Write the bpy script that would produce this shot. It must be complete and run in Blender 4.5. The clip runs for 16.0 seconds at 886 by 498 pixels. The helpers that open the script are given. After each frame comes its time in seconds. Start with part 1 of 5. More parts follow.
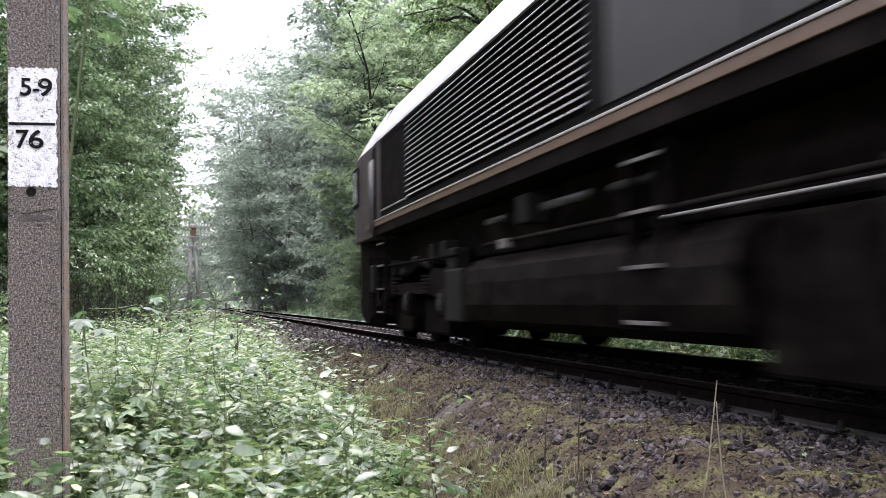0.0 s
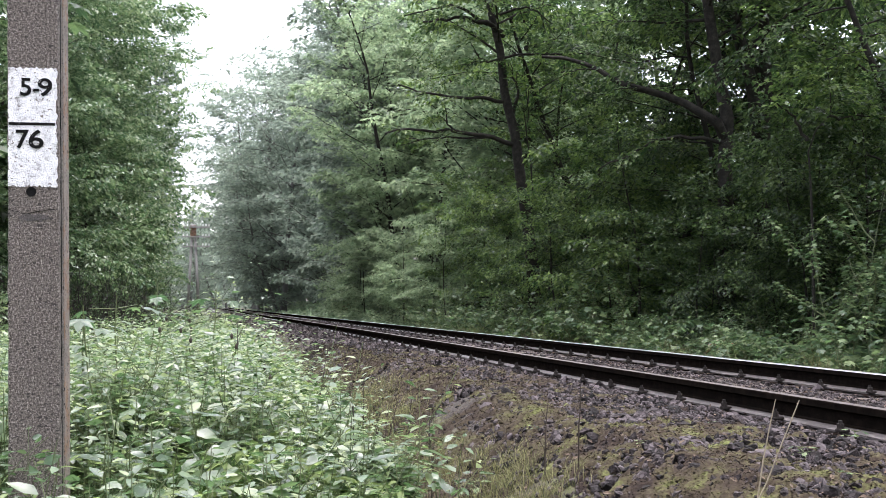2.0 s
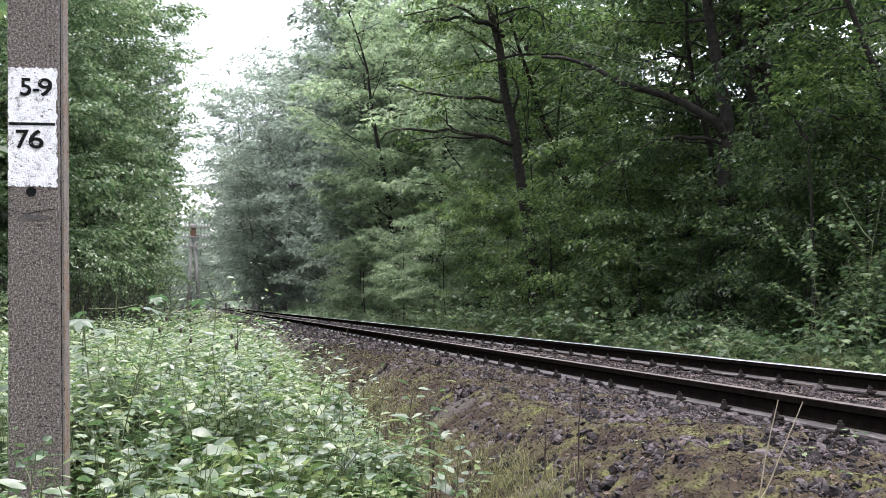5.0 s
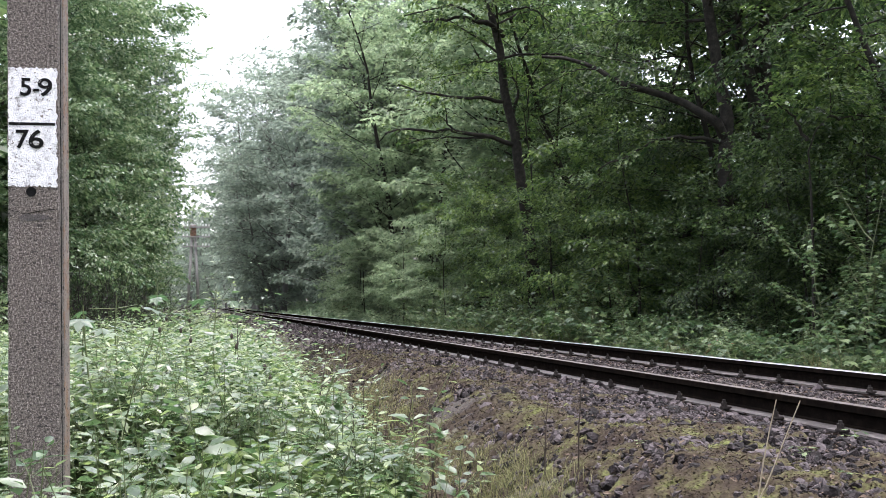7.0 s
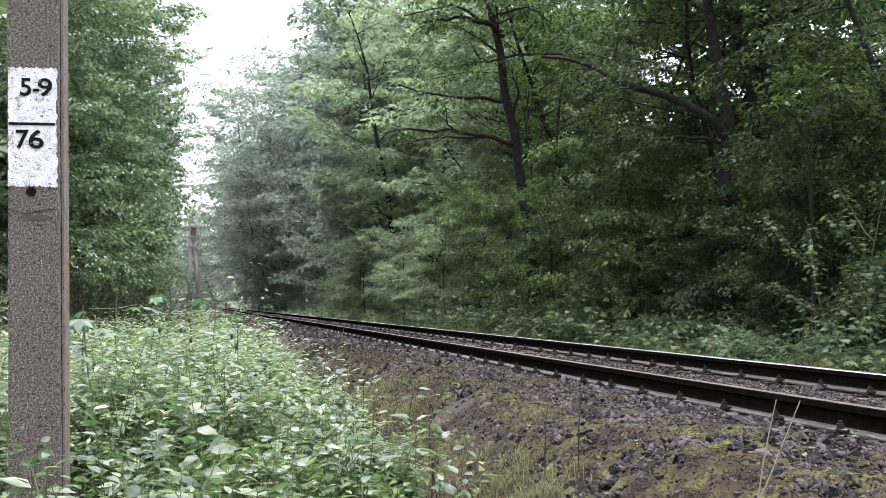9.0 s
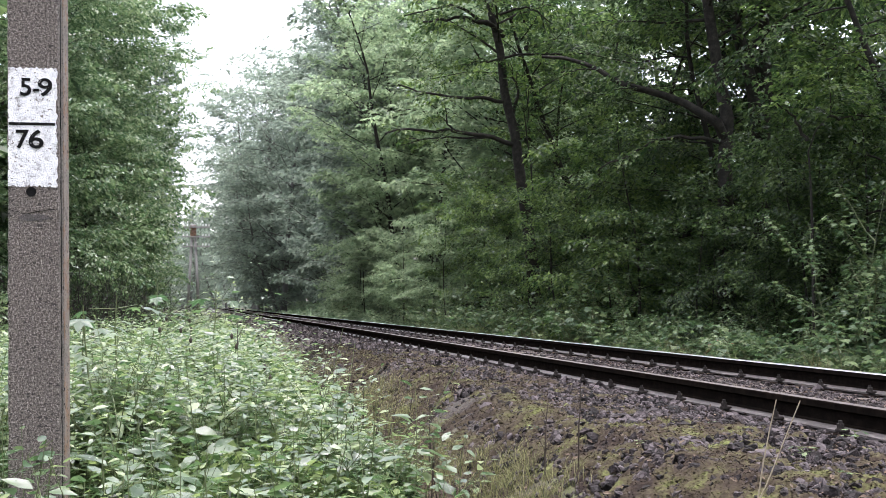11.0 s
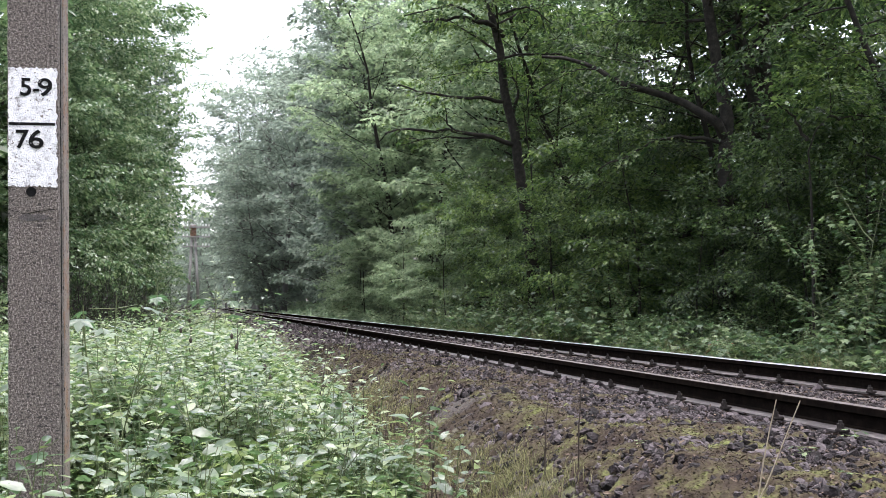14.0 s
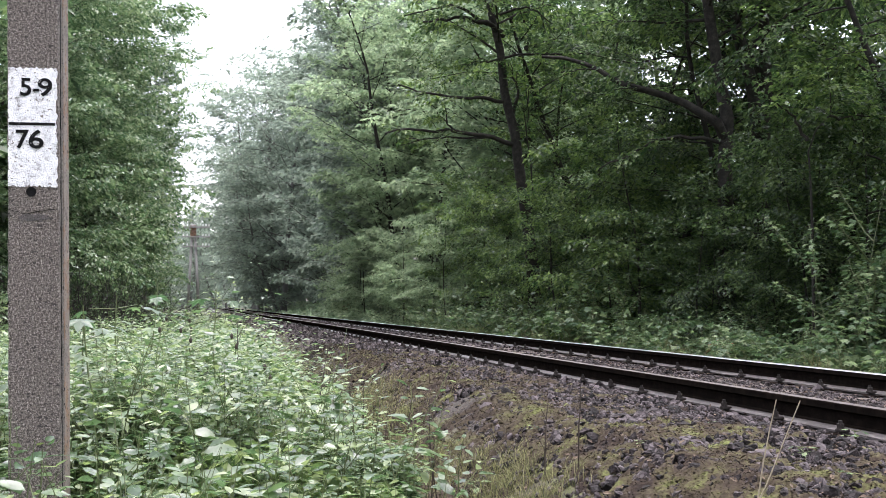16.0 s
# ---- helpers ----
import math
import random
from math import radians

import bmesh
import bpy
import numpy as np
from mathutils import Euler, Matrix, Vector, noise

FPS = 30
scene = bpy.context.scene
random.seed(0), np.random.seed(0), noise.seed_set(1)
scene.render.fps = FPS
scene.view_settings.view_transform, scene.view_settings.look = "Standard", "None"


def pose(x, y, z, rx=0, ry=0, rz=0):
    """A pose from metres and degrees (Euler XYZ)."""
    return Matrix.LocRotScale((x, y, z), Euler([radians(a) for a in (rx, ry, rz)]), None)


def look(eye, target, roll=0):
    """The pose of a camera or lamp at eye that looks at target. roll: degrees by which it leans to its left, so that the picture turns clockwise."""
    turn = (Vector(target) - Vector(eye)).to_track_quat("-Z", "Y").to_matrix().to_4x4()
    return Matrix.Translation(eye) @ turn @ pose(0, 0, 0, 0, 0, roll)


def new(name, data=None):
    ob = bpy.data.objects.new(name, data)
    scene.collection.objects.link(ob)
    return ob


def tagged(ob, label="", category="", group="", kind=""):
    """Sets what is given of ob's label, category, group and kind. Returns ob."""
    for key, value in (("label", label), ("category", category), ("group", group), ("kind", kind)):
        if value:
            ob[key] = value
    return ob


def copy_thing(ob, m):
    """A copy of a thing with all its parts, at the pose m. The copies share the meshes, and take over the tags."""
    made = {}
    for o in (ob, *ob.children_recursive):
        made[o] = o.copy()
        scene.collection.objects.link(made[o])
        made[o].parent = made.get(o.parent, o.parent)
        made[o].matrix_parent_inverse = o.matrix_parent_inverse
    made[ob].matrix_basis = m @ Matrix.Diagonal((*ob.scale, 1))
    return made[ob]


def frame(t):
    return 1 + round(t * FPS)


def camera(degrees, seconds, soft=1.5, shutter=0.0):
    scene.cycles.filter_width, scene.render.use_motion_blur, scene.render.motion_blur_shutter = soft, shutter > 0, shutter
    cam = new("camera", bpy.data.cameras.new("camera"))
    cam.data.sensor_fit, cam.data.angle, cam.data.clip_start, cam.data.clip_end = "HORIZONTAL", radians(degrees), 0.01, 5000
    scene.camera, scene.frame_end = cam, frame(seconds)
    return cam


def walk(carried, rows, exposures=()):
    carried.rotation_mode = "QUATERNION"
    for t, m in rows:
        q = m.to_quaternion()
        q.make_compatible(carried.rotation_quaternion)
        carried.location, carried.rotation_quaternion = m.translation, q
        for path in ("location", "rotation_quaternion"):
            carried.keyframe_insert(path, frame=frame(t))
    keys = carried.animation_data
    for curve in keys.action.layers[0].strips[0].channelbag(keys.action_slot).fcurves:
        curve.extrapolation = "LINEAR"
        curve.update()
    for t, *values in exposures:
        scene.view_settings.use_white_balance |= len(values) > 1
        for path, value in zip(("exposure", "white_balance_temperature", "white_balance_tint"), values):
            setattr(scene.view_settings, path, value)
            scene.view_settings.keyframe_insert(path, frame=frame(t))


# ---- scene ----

# ---------------------------------------------------------------- camera
EYE = Vector((-3.312, 0.0, 0.549))          # z = 0 is the top of the rails, y runs along the track
FWD = Vector((0.2374, 0.9700, 0.0524))
cam = camera(47.3, 16.0, soft=0.78, shutter=0.5)
walk(cam, [(0.0, look(EYE, EYE + FWD, -0.556)), (16.0, look(EYE, EYE + FWD, -0.556))], [(0.0, 2.2, 6200, 21), (0.2, 2.48, 6200, 22), (0.7, 2.42, 6200, 21), (1.5, 2.06, 6200, 17), (16.0, 2.06, 6200, 17)])

# ---------------------------------------------------------------- world and sun (overcast)
world = bpy.data.worlds.new("overcast_sky")
scene.world = world
world.use_nodes = True
wn, wl = world.node_tree.nodes, world.node_tree.links
sky = wn.new("ShaderNodeTexSky")
sky.sky_type, sky.sun_disc = "NISHITA", False
sky.sun_elevation, sky.sun_rotation = radians(68), radians(-15)
sky.air_density, sky.dust_density, sky.ozone_density = 1.0, 4.0, 1.0
grey = wn.new("ShaderNodeHueSaturation")
grey.inputs["Saturation"].default_value = 0.38
wl.new(sky.outputs[0], grey.inputs["Color"])
wl.new(grey.outputs[0], wn["Background"].inputs["Color"])
wn["Background"].inputs["Strength"].default_value = 0.15
sun = new("sun", bpy.data.lights.new("sun", "SUN"))
sun.data.energy, sun.data.angle, sun.data.color = 1.4, radians(30), (1.0, 0.97, 0.92)
sun.matrix_world = look((0, 0, 0), (-0.17, 0.26, -0.94))


# ---------------------------------------------------------------- materials
def material(name, colours, scale=8.0, rough=0.7, metal=0.0, bump=0.3, fine=60.0, spec=0.5, island=0.0, rough_var=0.15, detail=6.0, obj_random=0.0, span=0.44):
    """A principled surface: two scales of noise through a ramp of colours, roughness variation and bump."""
    m = bpy.data.materials.new(name)
    m.use_nodes = True
    n, l = m.node_tree.nodes, m.node_tree.links
    p = n["Principled BSDF"]
    co = n.new("ShaderNodeTexCoord")
    big = n.new("ShaderNodeTexNoise")
    big.inputs["Scale"].default_value, big.inputs["Detail"].default_value, big.inputs["Roughness"].default_value = scale, detail, 0.65
    small = n.new("ShaderNodeTexNoise")
    small.inputs["Scale"].default_value, small.inputs["Detail"].default_value = fine, 4.0
    l.new(co.outputs["Object"], big.inputs["Vector"])
    l.new(co.outputs["Object"], small.inputs["Vector"])
    mix = n.new("ShaderNodeMath")
    mix.operation = "MULTIPLY_ADD"
    mix.inputs[1].default_value, mix.inputs[2].default_value = 0.35, -0.175
    l.new(small.outputs["Fac"], mix.inputs[0])
    add = n.new("ShaderNodeMath")
    add.operation = "ADD"
    l.new(big.outputs["Fac"], add.inputs[0])
    l.new(mix.outputs[0], add.inputs[1])
    fac = add.outputs[0]
    for amount, node, sock in ((island, "ShaderNodeNewGeometry", "Random Per Island"), (obj_random, "ShaderNodeObjectInfo", "Random")):
        if amount:
            g = n.new(node)
            k = n.new("ShaderNodeMath")
            k.operation = "MULTIPLY_ADD"
            k.inputs[1].default_value, k.inputs[2].default_value = amount, -amount / 2
            l.new(g.outputs[sock], k.inputs[0])
            s = n.new("ShaderNodeMath")
            s.operation = "ADD"
            l.new(fac, s.inputs[0])
            l.new(k.outputs[0], s.inputs[1])
            fac = s.outputs[0]
    ramp = n.new("ShaderNodeValToRGB")
    e = ramp.color_ramp.elements
    while len(e) < len(colours):
        e.new(0.5)
    for i, c in enumerate(colours):
        e[i].position = 0.5 - span / 2 + span * i / max(1, len(colours) - 1)
        e[i].color = (*c, 1)
    l.new(fac, ramp.inputs[0])
    l.new(ramp.outputs[0], p.inputs["Base Color"])
    rr = n.new("ShaderNodeMapRange")
    rr.inputs["To Min"].default_value, rr.inputs["To Max"].default_value = max(0.05, rough - rough_var), min(1.0, rough + rough_var)
    l.new(fac, rr.inputs["Value"])
    l.new(rr.outputs[0], p.inputs["Roughness"])
    p.inputs["Metallic"].default_value = metal
    p.inputs["Specular IOR Level"].default_value = spec
    if bump:
        b = n.new("ShaderNodeBump")
        b.inputs["Strength"].default_value, b.inputs["Distance"].default_value = bump, 0.01
        l.new(fac, b.inputs["Height"])
        l.new(b.outputs[0], p.inputs["Normal"])
    return m


def leaf_material(name, colours, rough=0.42, translucent=0.35, spec=0.5, scale=1.2):
    """Leaves: colour drifts over the crown and from leaf to leaf, light passes through."""
    m = material(name, colours, scale=scale, rough=rough, bump=0.0, fine=40.0, island=0.55, spec=spec, rough_var=0.12)
    n, l = m.node_tree.nodes, m.node_tree.links
    out, p = n["Material Output"], n["Principled BSDF"]
    tr = n.new("ShaderNodeBsdfTranslucent")
    src = p.inputs["Base Color"].links[0].from_socket
    bright = n.new("ShaderNodeHueSaturation")
    bright.inputs["Value"].default_value, bright.inputs["Saturation"].default_value = 1.35, 1.05
    l.new(src, bright.inputs["Color"])
    l.new(bright.outputs[0], tr.inputs["Color"])
    mx = n.new("ShaderNodeMixShader")
    mx.inputs[0].default_value = translucent
    l.new(p.outputs[0], mx.inputs[1])
    l.new(tr.outputs[0], mx.inputs[2])
    l.new(mx.outputs[0], out.inputs["Surface"])
    return m


def pitted(name, colours, pit_colour, pits, scale, span):
    """Rough cast surface: the plain noise surface with dark pits of two sizes sunk into it."""
    m = material(name, colours, scale, 0.9, bump=1.0, fine=260, detail=10.0, span=span)
    n, l = m.node_tree.nodes, m.node_tree.links
    p = n["Principled BSDF"]
    base = p.inputs["Base Color"].links[0].from_socket
    bump = p.inputs["Normal"].links[0].from_node
    height = bump.inputs["Height"].links[0].from_socket
    co = n.new("ShaderNodeTexCoord")
    wob = n.new("ShaderNodeTexNoise")
    wob.inputs["Scale"].default_value, wob.inputs["Detail"].default_value = 90, 3
    l.new(co.outputs["Object"], wob.inputs["Vector"])
    push = n.new("ShaderNodeVectorMath")
    push.operation = "MULTIPLY_ADD"
    push.inputs[1].default_value = (0.03, 0.03, 0.024)
    l.new(wob.outputs["Color"], push.inputs[0])
    l.new(co.outputs["Object"], push.inputs[2])
    flat = n.new("ShaderNodeVectorMath")
    flat.operation = "MULTIPLY"
    flat.inputs[1].default_value = (0.85, 0.85, 1.15)
    l.new(push.outputs[0], flat.inputs[0])
    for cells, reach in pits:
        vo = n.new("ShaderNodeTexVoronoi")
        vo.inputs["Scale"].default_value = cells
        l.new(flat.outputs[0], vo.inputs["Vector"])
        sep = n.new("ShaderNodeSeparateColor")
        l.new(vo.outputs["Color"], sep.inputs[0])
        size = n.new("ShaderNodeMath")
        size.operation = "MULTIPLY"
        size.inputs[1].default_value = reach
        l.new(sep.outputs[0], size.inputs[0])
        ins = n.new("ShaderNodeMath")
        ins.operation = "LESS_THAN"
        l.new(vo.outputs["Distance"], ins.inputs[0])
        l.new(size.outputs[0], ins.inputs[1])
        mx = n.new("ShaderNodeMixRGB")
        mx.inputs[2].default_value = (*pit_colour, 1)
        l.new(ins.outputs[0], mx.inputs[0])
        l.new(base, mx.inputs[1])
        base = mx.outputs[0]
        sub = n.new("ShaderNodeMath")
        sub.operation = "MULTIPLY_ADD"
        sub.inputs[1].default_value = -0.35
        l.new(ins.outputs[0], sub.inputs[0])
        l.new(height, sub.inputs[2])
        height = sub.outputs[0]
    l.new(base, p.inputs["Base Color"])
    l.new(height, bump.inputs["Height"])
    return m


M_CONCRETE = pitted("weathered_concrete", [(0.036, 0.029, 0.024), (0.085, 0.070, 0.060), (0.145, 0.122, 0.106), (0.215, 0.184, 0.162), (0.38, 0.335, 0.30)], (0.05, 0.042, 0.037), ((30, 0.22), (64, 0.32)), 130, 0.31)
M_PAINT_WHITE = pitted("flaking_white_paint", [(0.30, 0.285, 0.28), (0.72, 0.71, 0.72), (0.86, 0.855, 0.87), (0.90, 0.90, 0.91)], (0.22, 0.195, 0.18), ((48, 0.22), (95, 0.34)), 34, 0.40)
M_SMEAR = pitted("dark_mortar", [(0.05, 0.045, 0.042), (0.09, 0.08, 0.074), (0.15, 0.13, 0.12)], (0.03, 0.026, 0.024), ((90, 0.3), (200, 0.45)), 40, 0.4)
M_NUMERAL = pitted("chipped_black_paint", [(0.006, 0.006, 0.006), (0.014, 0.014, 0.014)], (0.45, 0.44, 0.44), ((60, 0.16), (120, 0.20)), 40, 0.4)
M_NUMERAL.node_tree.nodes["Principled BSDF"].inputs["Specular IOR Level"].default_value = 0.08
M_STAIN = pitted("stained_concrete_edge", [(0.10, 0.075, 0.055), (0.19, 0.155, 0.13), (0.26, 0.22, 0.19), (0.24, 0.13, 0.065), (0.36, 0.32, 0.29)], (0.03, 0.022, 0.018), ((30, 0.25), (70, 0.36)), 7, 0.5)
# Black that stands for the shade in the post's groove, hole and crack.
M_RECESS_SHADE = material("recess_shade", [(0.004, 0.004, 0.004), (0.012, 0.012, 0.012)], 40, 0.9, bump=0.3, spec=0.1)
M_RUST = material("rust", [(0.05, 0.035, 0.028), (0.12, 0.07, 0.045), (0.20, 0.105, 0.055), (0.17, 0.14, 0.12)], 9, 0.9, bump=0.5, fine=90, span=0.3)
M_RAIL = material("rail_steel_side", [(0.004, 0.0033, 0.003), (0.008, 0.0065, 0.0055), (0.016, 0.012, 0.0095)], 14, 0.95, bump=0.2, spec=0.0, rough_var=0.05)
M_RAILTOP = material("polished_rail_head", [(0.42, 0.42, 0.43), (0.55, 0.55, 0.56)], 6, 0.33, metal=1.0, bump=0.05, rough_var=0.06)
M_RAILDULL = material("dull_brown_rail_head", [(0.05, 0.042, 0.038), (0.085, 0.072, 0.066), (0.12, 0.105, 0.10)], 9, 0.55, metal=0.3, bump=0.1, fine=80)
M_RAILFOOT = material("pale_rail_foot", [(0.03, 0.026, 0.025), (0.06, 0.052, 0.05), (0.12, 0.105, 0.10)], 18, 0.45, bump=0.2, spec=0.6)
M_BOLT = material("dark_rusty_bolt", [(0.011, 0.0085, 0.007), (0.026, 0.020, 0.017)], 30, 0.75, bump=0.3, spec=0.3)
M_SLEEPER = material("creosoted_oak", [(0.03, 0.022, 0.018), (0.07, 0.052, 0.042), (0.12, 0.10, 0.085)], 12, 0.85, bump=0.6)
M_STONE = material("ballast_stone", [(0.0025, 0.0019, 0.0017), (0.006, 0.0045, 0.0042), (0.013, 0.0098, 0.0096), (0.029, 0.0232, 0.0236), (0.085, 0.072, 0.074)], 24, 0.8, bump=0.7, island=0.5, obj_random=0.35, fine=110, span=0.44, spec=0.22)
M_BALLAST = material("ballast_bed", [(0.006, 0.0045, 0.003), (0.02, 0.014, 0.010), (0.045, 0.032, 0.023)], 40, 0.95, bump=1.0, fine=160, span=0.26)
M_SOIL = material("leaf_litter_soil", [(0.018, 0.014, 0.009), (0.04, 0.032, 0.018), (0.05, 0.055, 0.02), (0.08, 0.07, 0.035)], 2.5, 0.95, bump=0.8, fine=30)
M_MOSS = material("moss", [(0.012, 0.008, 0.0065), (0.019, 0.013, 0.0105), (0.029, 0.021, 0.0155), (0.039, 0.0305, 0.020), (0.050, 0.043, 0.0235), (0.066, 0.064, 0.028), (0.10, 0.112, 0.040)], 4.0, 0.95, bump=1.0, fine=70, island=0.12, spec=0.1, span=0.40)
M_BARK = material("oak_bark", [(0.009, 0.008, 0.0065), (0.023, 0.0205, 0.0165), (0.045, 0.041, 0.033)], 9, 0.9, bump=1.0, fine=50, spec=0.2)
# Bark paled to put distance haze into the colour.
M_BARK_FAR = material("haze_pale_bark", [(0.07, 0.068, 0.06), (0.12, 0.115, 0.105)], 9, 0.9, bump=0.6, fine=50)
M_LITTER = material("dead_leaf_litter", [(0.022, 0.015, 0.011), (0.055, 0.037, 0.026), (0.11, 0.08, 0.058)], 6, 0.8, bump=0.0, island=0.7, spec=0.3)
M_STEM = material("green_stem", [(0.05, 0.075, 0.025), (0.085, 0.11, 0.04), (0.11, 0.12, 0.05)], 20, 0.6, bump=0.1)
M_LEAF_OAK = leaf_material("oak_leaves", [(0.026, 0.056, 0.020), (0.054, 0.096, 0.031), (0.095, 0.15, 0.046), (0.14, 0.20, 0.06)], rough=0.38, translucent=0.5, spec=0.45)
M_LEAF_HORNBEAM = leaf_material("hornbeam_leaves", [(0.062, 0.11, 0.054), (0.105, 0.168, 0.08), (0.158, 0.228, 0.108), (0.205, 0.275, 0.135)], rough=0.27, translucent=0.48, spec=0.8)
# Darkest leaf ramp; puts the shade inside the wood into the leaf colour.
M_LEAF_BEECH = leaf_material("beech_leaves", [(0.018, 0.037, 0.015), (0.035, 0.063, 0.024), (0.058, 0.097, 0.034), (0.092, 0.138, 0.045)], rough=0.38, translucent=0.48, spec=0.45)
# Lightened beyond real leaf tones; mist over the middle distance is in the colour.
M_LEAF_MID = leaf_material("hazel_leaves", [(0.135, 0.19, 0.115), (0.19, 0.255, 0.152), (0.24, 0.31, 0.185), (0.285, 0.35, 0.21)], translucent=0.62, spec=0.4)
# Haze over the far trees is mixed into these pale leaf colours.
M_LEAF_FAR = leaf_material("haze_pale_leaves", [(0.13, 0.165, 0.13), (0.165, 0.205, 0.16), (0.20, 0.245, 0.19), (0.24, 0.285, 0.222)], rough=0.5, translucent=0.58)
M_LEAF_HERB = leaf_material("herb_leaves", [(0.050, 0.09, 0.038), (0.085, 0.142, 0.058), (0.138, 0.20, 0.082), (0.195, 0.25, 0.102)], rough=0.31, translucent=0.44, spec=0.9)
M_LEAF_MINT = leaf_material("mint_leaves", [(0.05, 0.09, 0.032), (0.09, 0.145, 0.048), (0.14, 0.195, 0.07), (0.19, 0.245, 0.092)], rough=0.35, translucent=0.5, spec=0.5)
M_LEAF_MAPLE = leaf_material("maple_leaves", [(0.05, 0.094, 0.042), (0.082, 0.14, 0.059), (0.12, 0.182, 0.077), (0.16, 0.22, 0.092)], rough=0.38, translucent=0.45, spec=0.5)
M_GRASS = leaf_material("pale_grass", [(0.085, 0.095, 0.04), (0.14, 0.145, 0.062), (0.20, 0.19, 0.10)], rough=0.7, spec=0.2)
M_LOCO = material("dark_locomotive_paint", [(0.003, 0.0024, 0.0024), (0.0046, 0.0037, 0.0037), (0.0075, 0.0061, 0.0061)], 3, 0.55, bump=0.05, spec=0.04)
M_DOOR = material("dusty_grey_door_paint", [(0.019, 0.017, 0.0165), (0.030, 0.0265, 0.026)], 2, 0.5, bump=0.05, spec=0.3)
M_CABPAINT = material("dusty_maroon_cab_paint", [(0.028, 0.0185, 0.0175), (0.037, 0.025, 0.024), (0.047, 0.034, 0.033)], 2.5, 0.5, bump=0.05, spec=0.35)
# Pale because the sky's sheen on the roof is put into the colour.
M_ROOFPAINT = material("roof_paint_with_sky_sheen", [(0.26, 0.25, 0.25), (0.34, 0.33, 0.33)], 3, 0.4, bump=0.05)
M_STRIPE = material("dull_orange_stripe", [(0.085, 0.050, 0.030), (0.12, 0.072, 0.046)], 5, 0.5, bump=0.05)
# The ledge's white highlight is put into this colour.
M_STRIPE_LIP = material("stripe_lip_highlight", [(0.25, 0.23, 0.22), (0.32, 0.30, 0.29)], 5, 0.4, bump=0.05)
# Sky highlights along the slat edges are put into this pale colour.
M_SLAT = material("pale_trim_and_slat_highlight", [(0.18, 0.17, 0.165), (0.25, 0.235, 0.23)], 5, 0.4, bump=0.05)
M_HANDRAIL = material("dull_grey_steel", [(0.09, 0.085, 0.082), (0.14, 0.135, 0.13)], 8, 0.5, bump=0.05)
M_UNDER = material("grimy_underframe_and_recess_shade", [(0.0022, 0.0017, 0.0015), (0.0055, 0.0042, 0.0037), (0.015, 0.0115, 0.010)], 5, 0.75, bump=0.5, spec=0.02, rough_var=0.1, span=0.24)
M_UNDER_LIGHT = material("dusty_equipment_box", [(0.010, 0.009, 0.0085), (0.021, 0.019, 0.018)], 5, 0.7, bump=0.2, spec=0.04)
M_COVER = material("worn_axlebox_cover", [(0.008, 0.007, 0.0062), (0.018, 0.016, 0.014)], 9, 0.6, bump=0.2, spec=0.2)
M_WHITE_EDGE = material("worn_white_step_edge", [(0.05, 0.045, 0.042), (0.13, 0.12, 0.11)], 12, 0.7, bump=0.1)
# Bright sky seen at the window is put into the base colour.
M_GLASS = material("glass_with_sky_in_colour", [(0.10, 0.105, 0.11), (0.15, 0.155, 0.16)], 2, 0.06, bump=0.0, rough_var=0.02, spec=1.0)
M_TYRE = material("worn_wheel_steel", [(0.003, 0.0026, 0.0023), (0.007, 0.006, 0.005)], 8, 0.8, bump=0.1, spec=0.0)
M_WOOD_POLE = material("weathered_pole_wood", [(0.2, 0.19, 0.18), (0.3, 0.29, 0.28)], 6, 0.9, bump=0.4)
M_PORCELAIN = material("white_porcelain", [(0.7, 0.7, 0.7), (0.8, 0.8, 0.8)], 5, 0.3, bump=0.0)


# ---------------------------------------------------------------- mesh helpers
def mesh_from(name, verts, faces, mats, smooth=False, index=None):
    """A mesh from arrays: verts (n, 3), faces (m, k) all of k corners."""
    v, f = np.asarray(verts, np.float32), np.asarray(faces, np.int32)
    me = bpy.data.meshes.new(name)
    me.vertices.add(len(v))
    me.vertices.foreach_set("co", v.ravel())
    me.loops.add(f.size)
    me.loops.foreach_set("vertex_index", f.ravel())
    me.polygons.add(len(f))
    me.polygons.foreach_set("loop_start", np.arange(len(f), dtype=np.int32) * f.shape[1])
    if index is not None:
        me.polygons.foreach_set("material_index", np.asarray(index, np.int32))
    me.polygons.foreach_set("use_smooth", np.full(len(f), smooth))
    me.update(calc_edges=True)
    for m in mats if isinstance(mats, (list, tuple)) else [mats]:
        me.materials.append(m)
    return me


def bm_mesh(name, bm, mat, smooth=False):
    me = bpy.data.meshes.new(name)
    bm.to_mesh(me)
    bm.free()
    for p in me.polygons:
        p.use_smooth = smooth
    for m in mat if isinstance(mat, (list, tuple)) else [mat]:
        me.materials.append(m)
    return me


def part(name, me, parent, label=""):
    """Links a mesh as one object under a thing or a part."""
    ob = new(name, me)
    ob.parent = parent
    return tagged(ob, label) if label else ob


def box(bm, x0, x1, y0, y1, z0, z1, bevel=0.0):
    m = Matrix.Translation(((x0 + x1) / 2, (y0 + y1) / 2, (z0 + z1) / 2)) @ Matrix.Diagonal((x1 - x0, y1 - y0, z1 - z0, 1))
    vs = bmesh.ops.create_cube(bm, size=1, matrix=m)["verts"]
    if bevel:
        es = list({e for v in vs for e in v.link_edges})
        bmesh.ops.bevel(bm, geom=es, offset=bevel, segments=2, affect="EDGES", profile=0.5)
    return bm


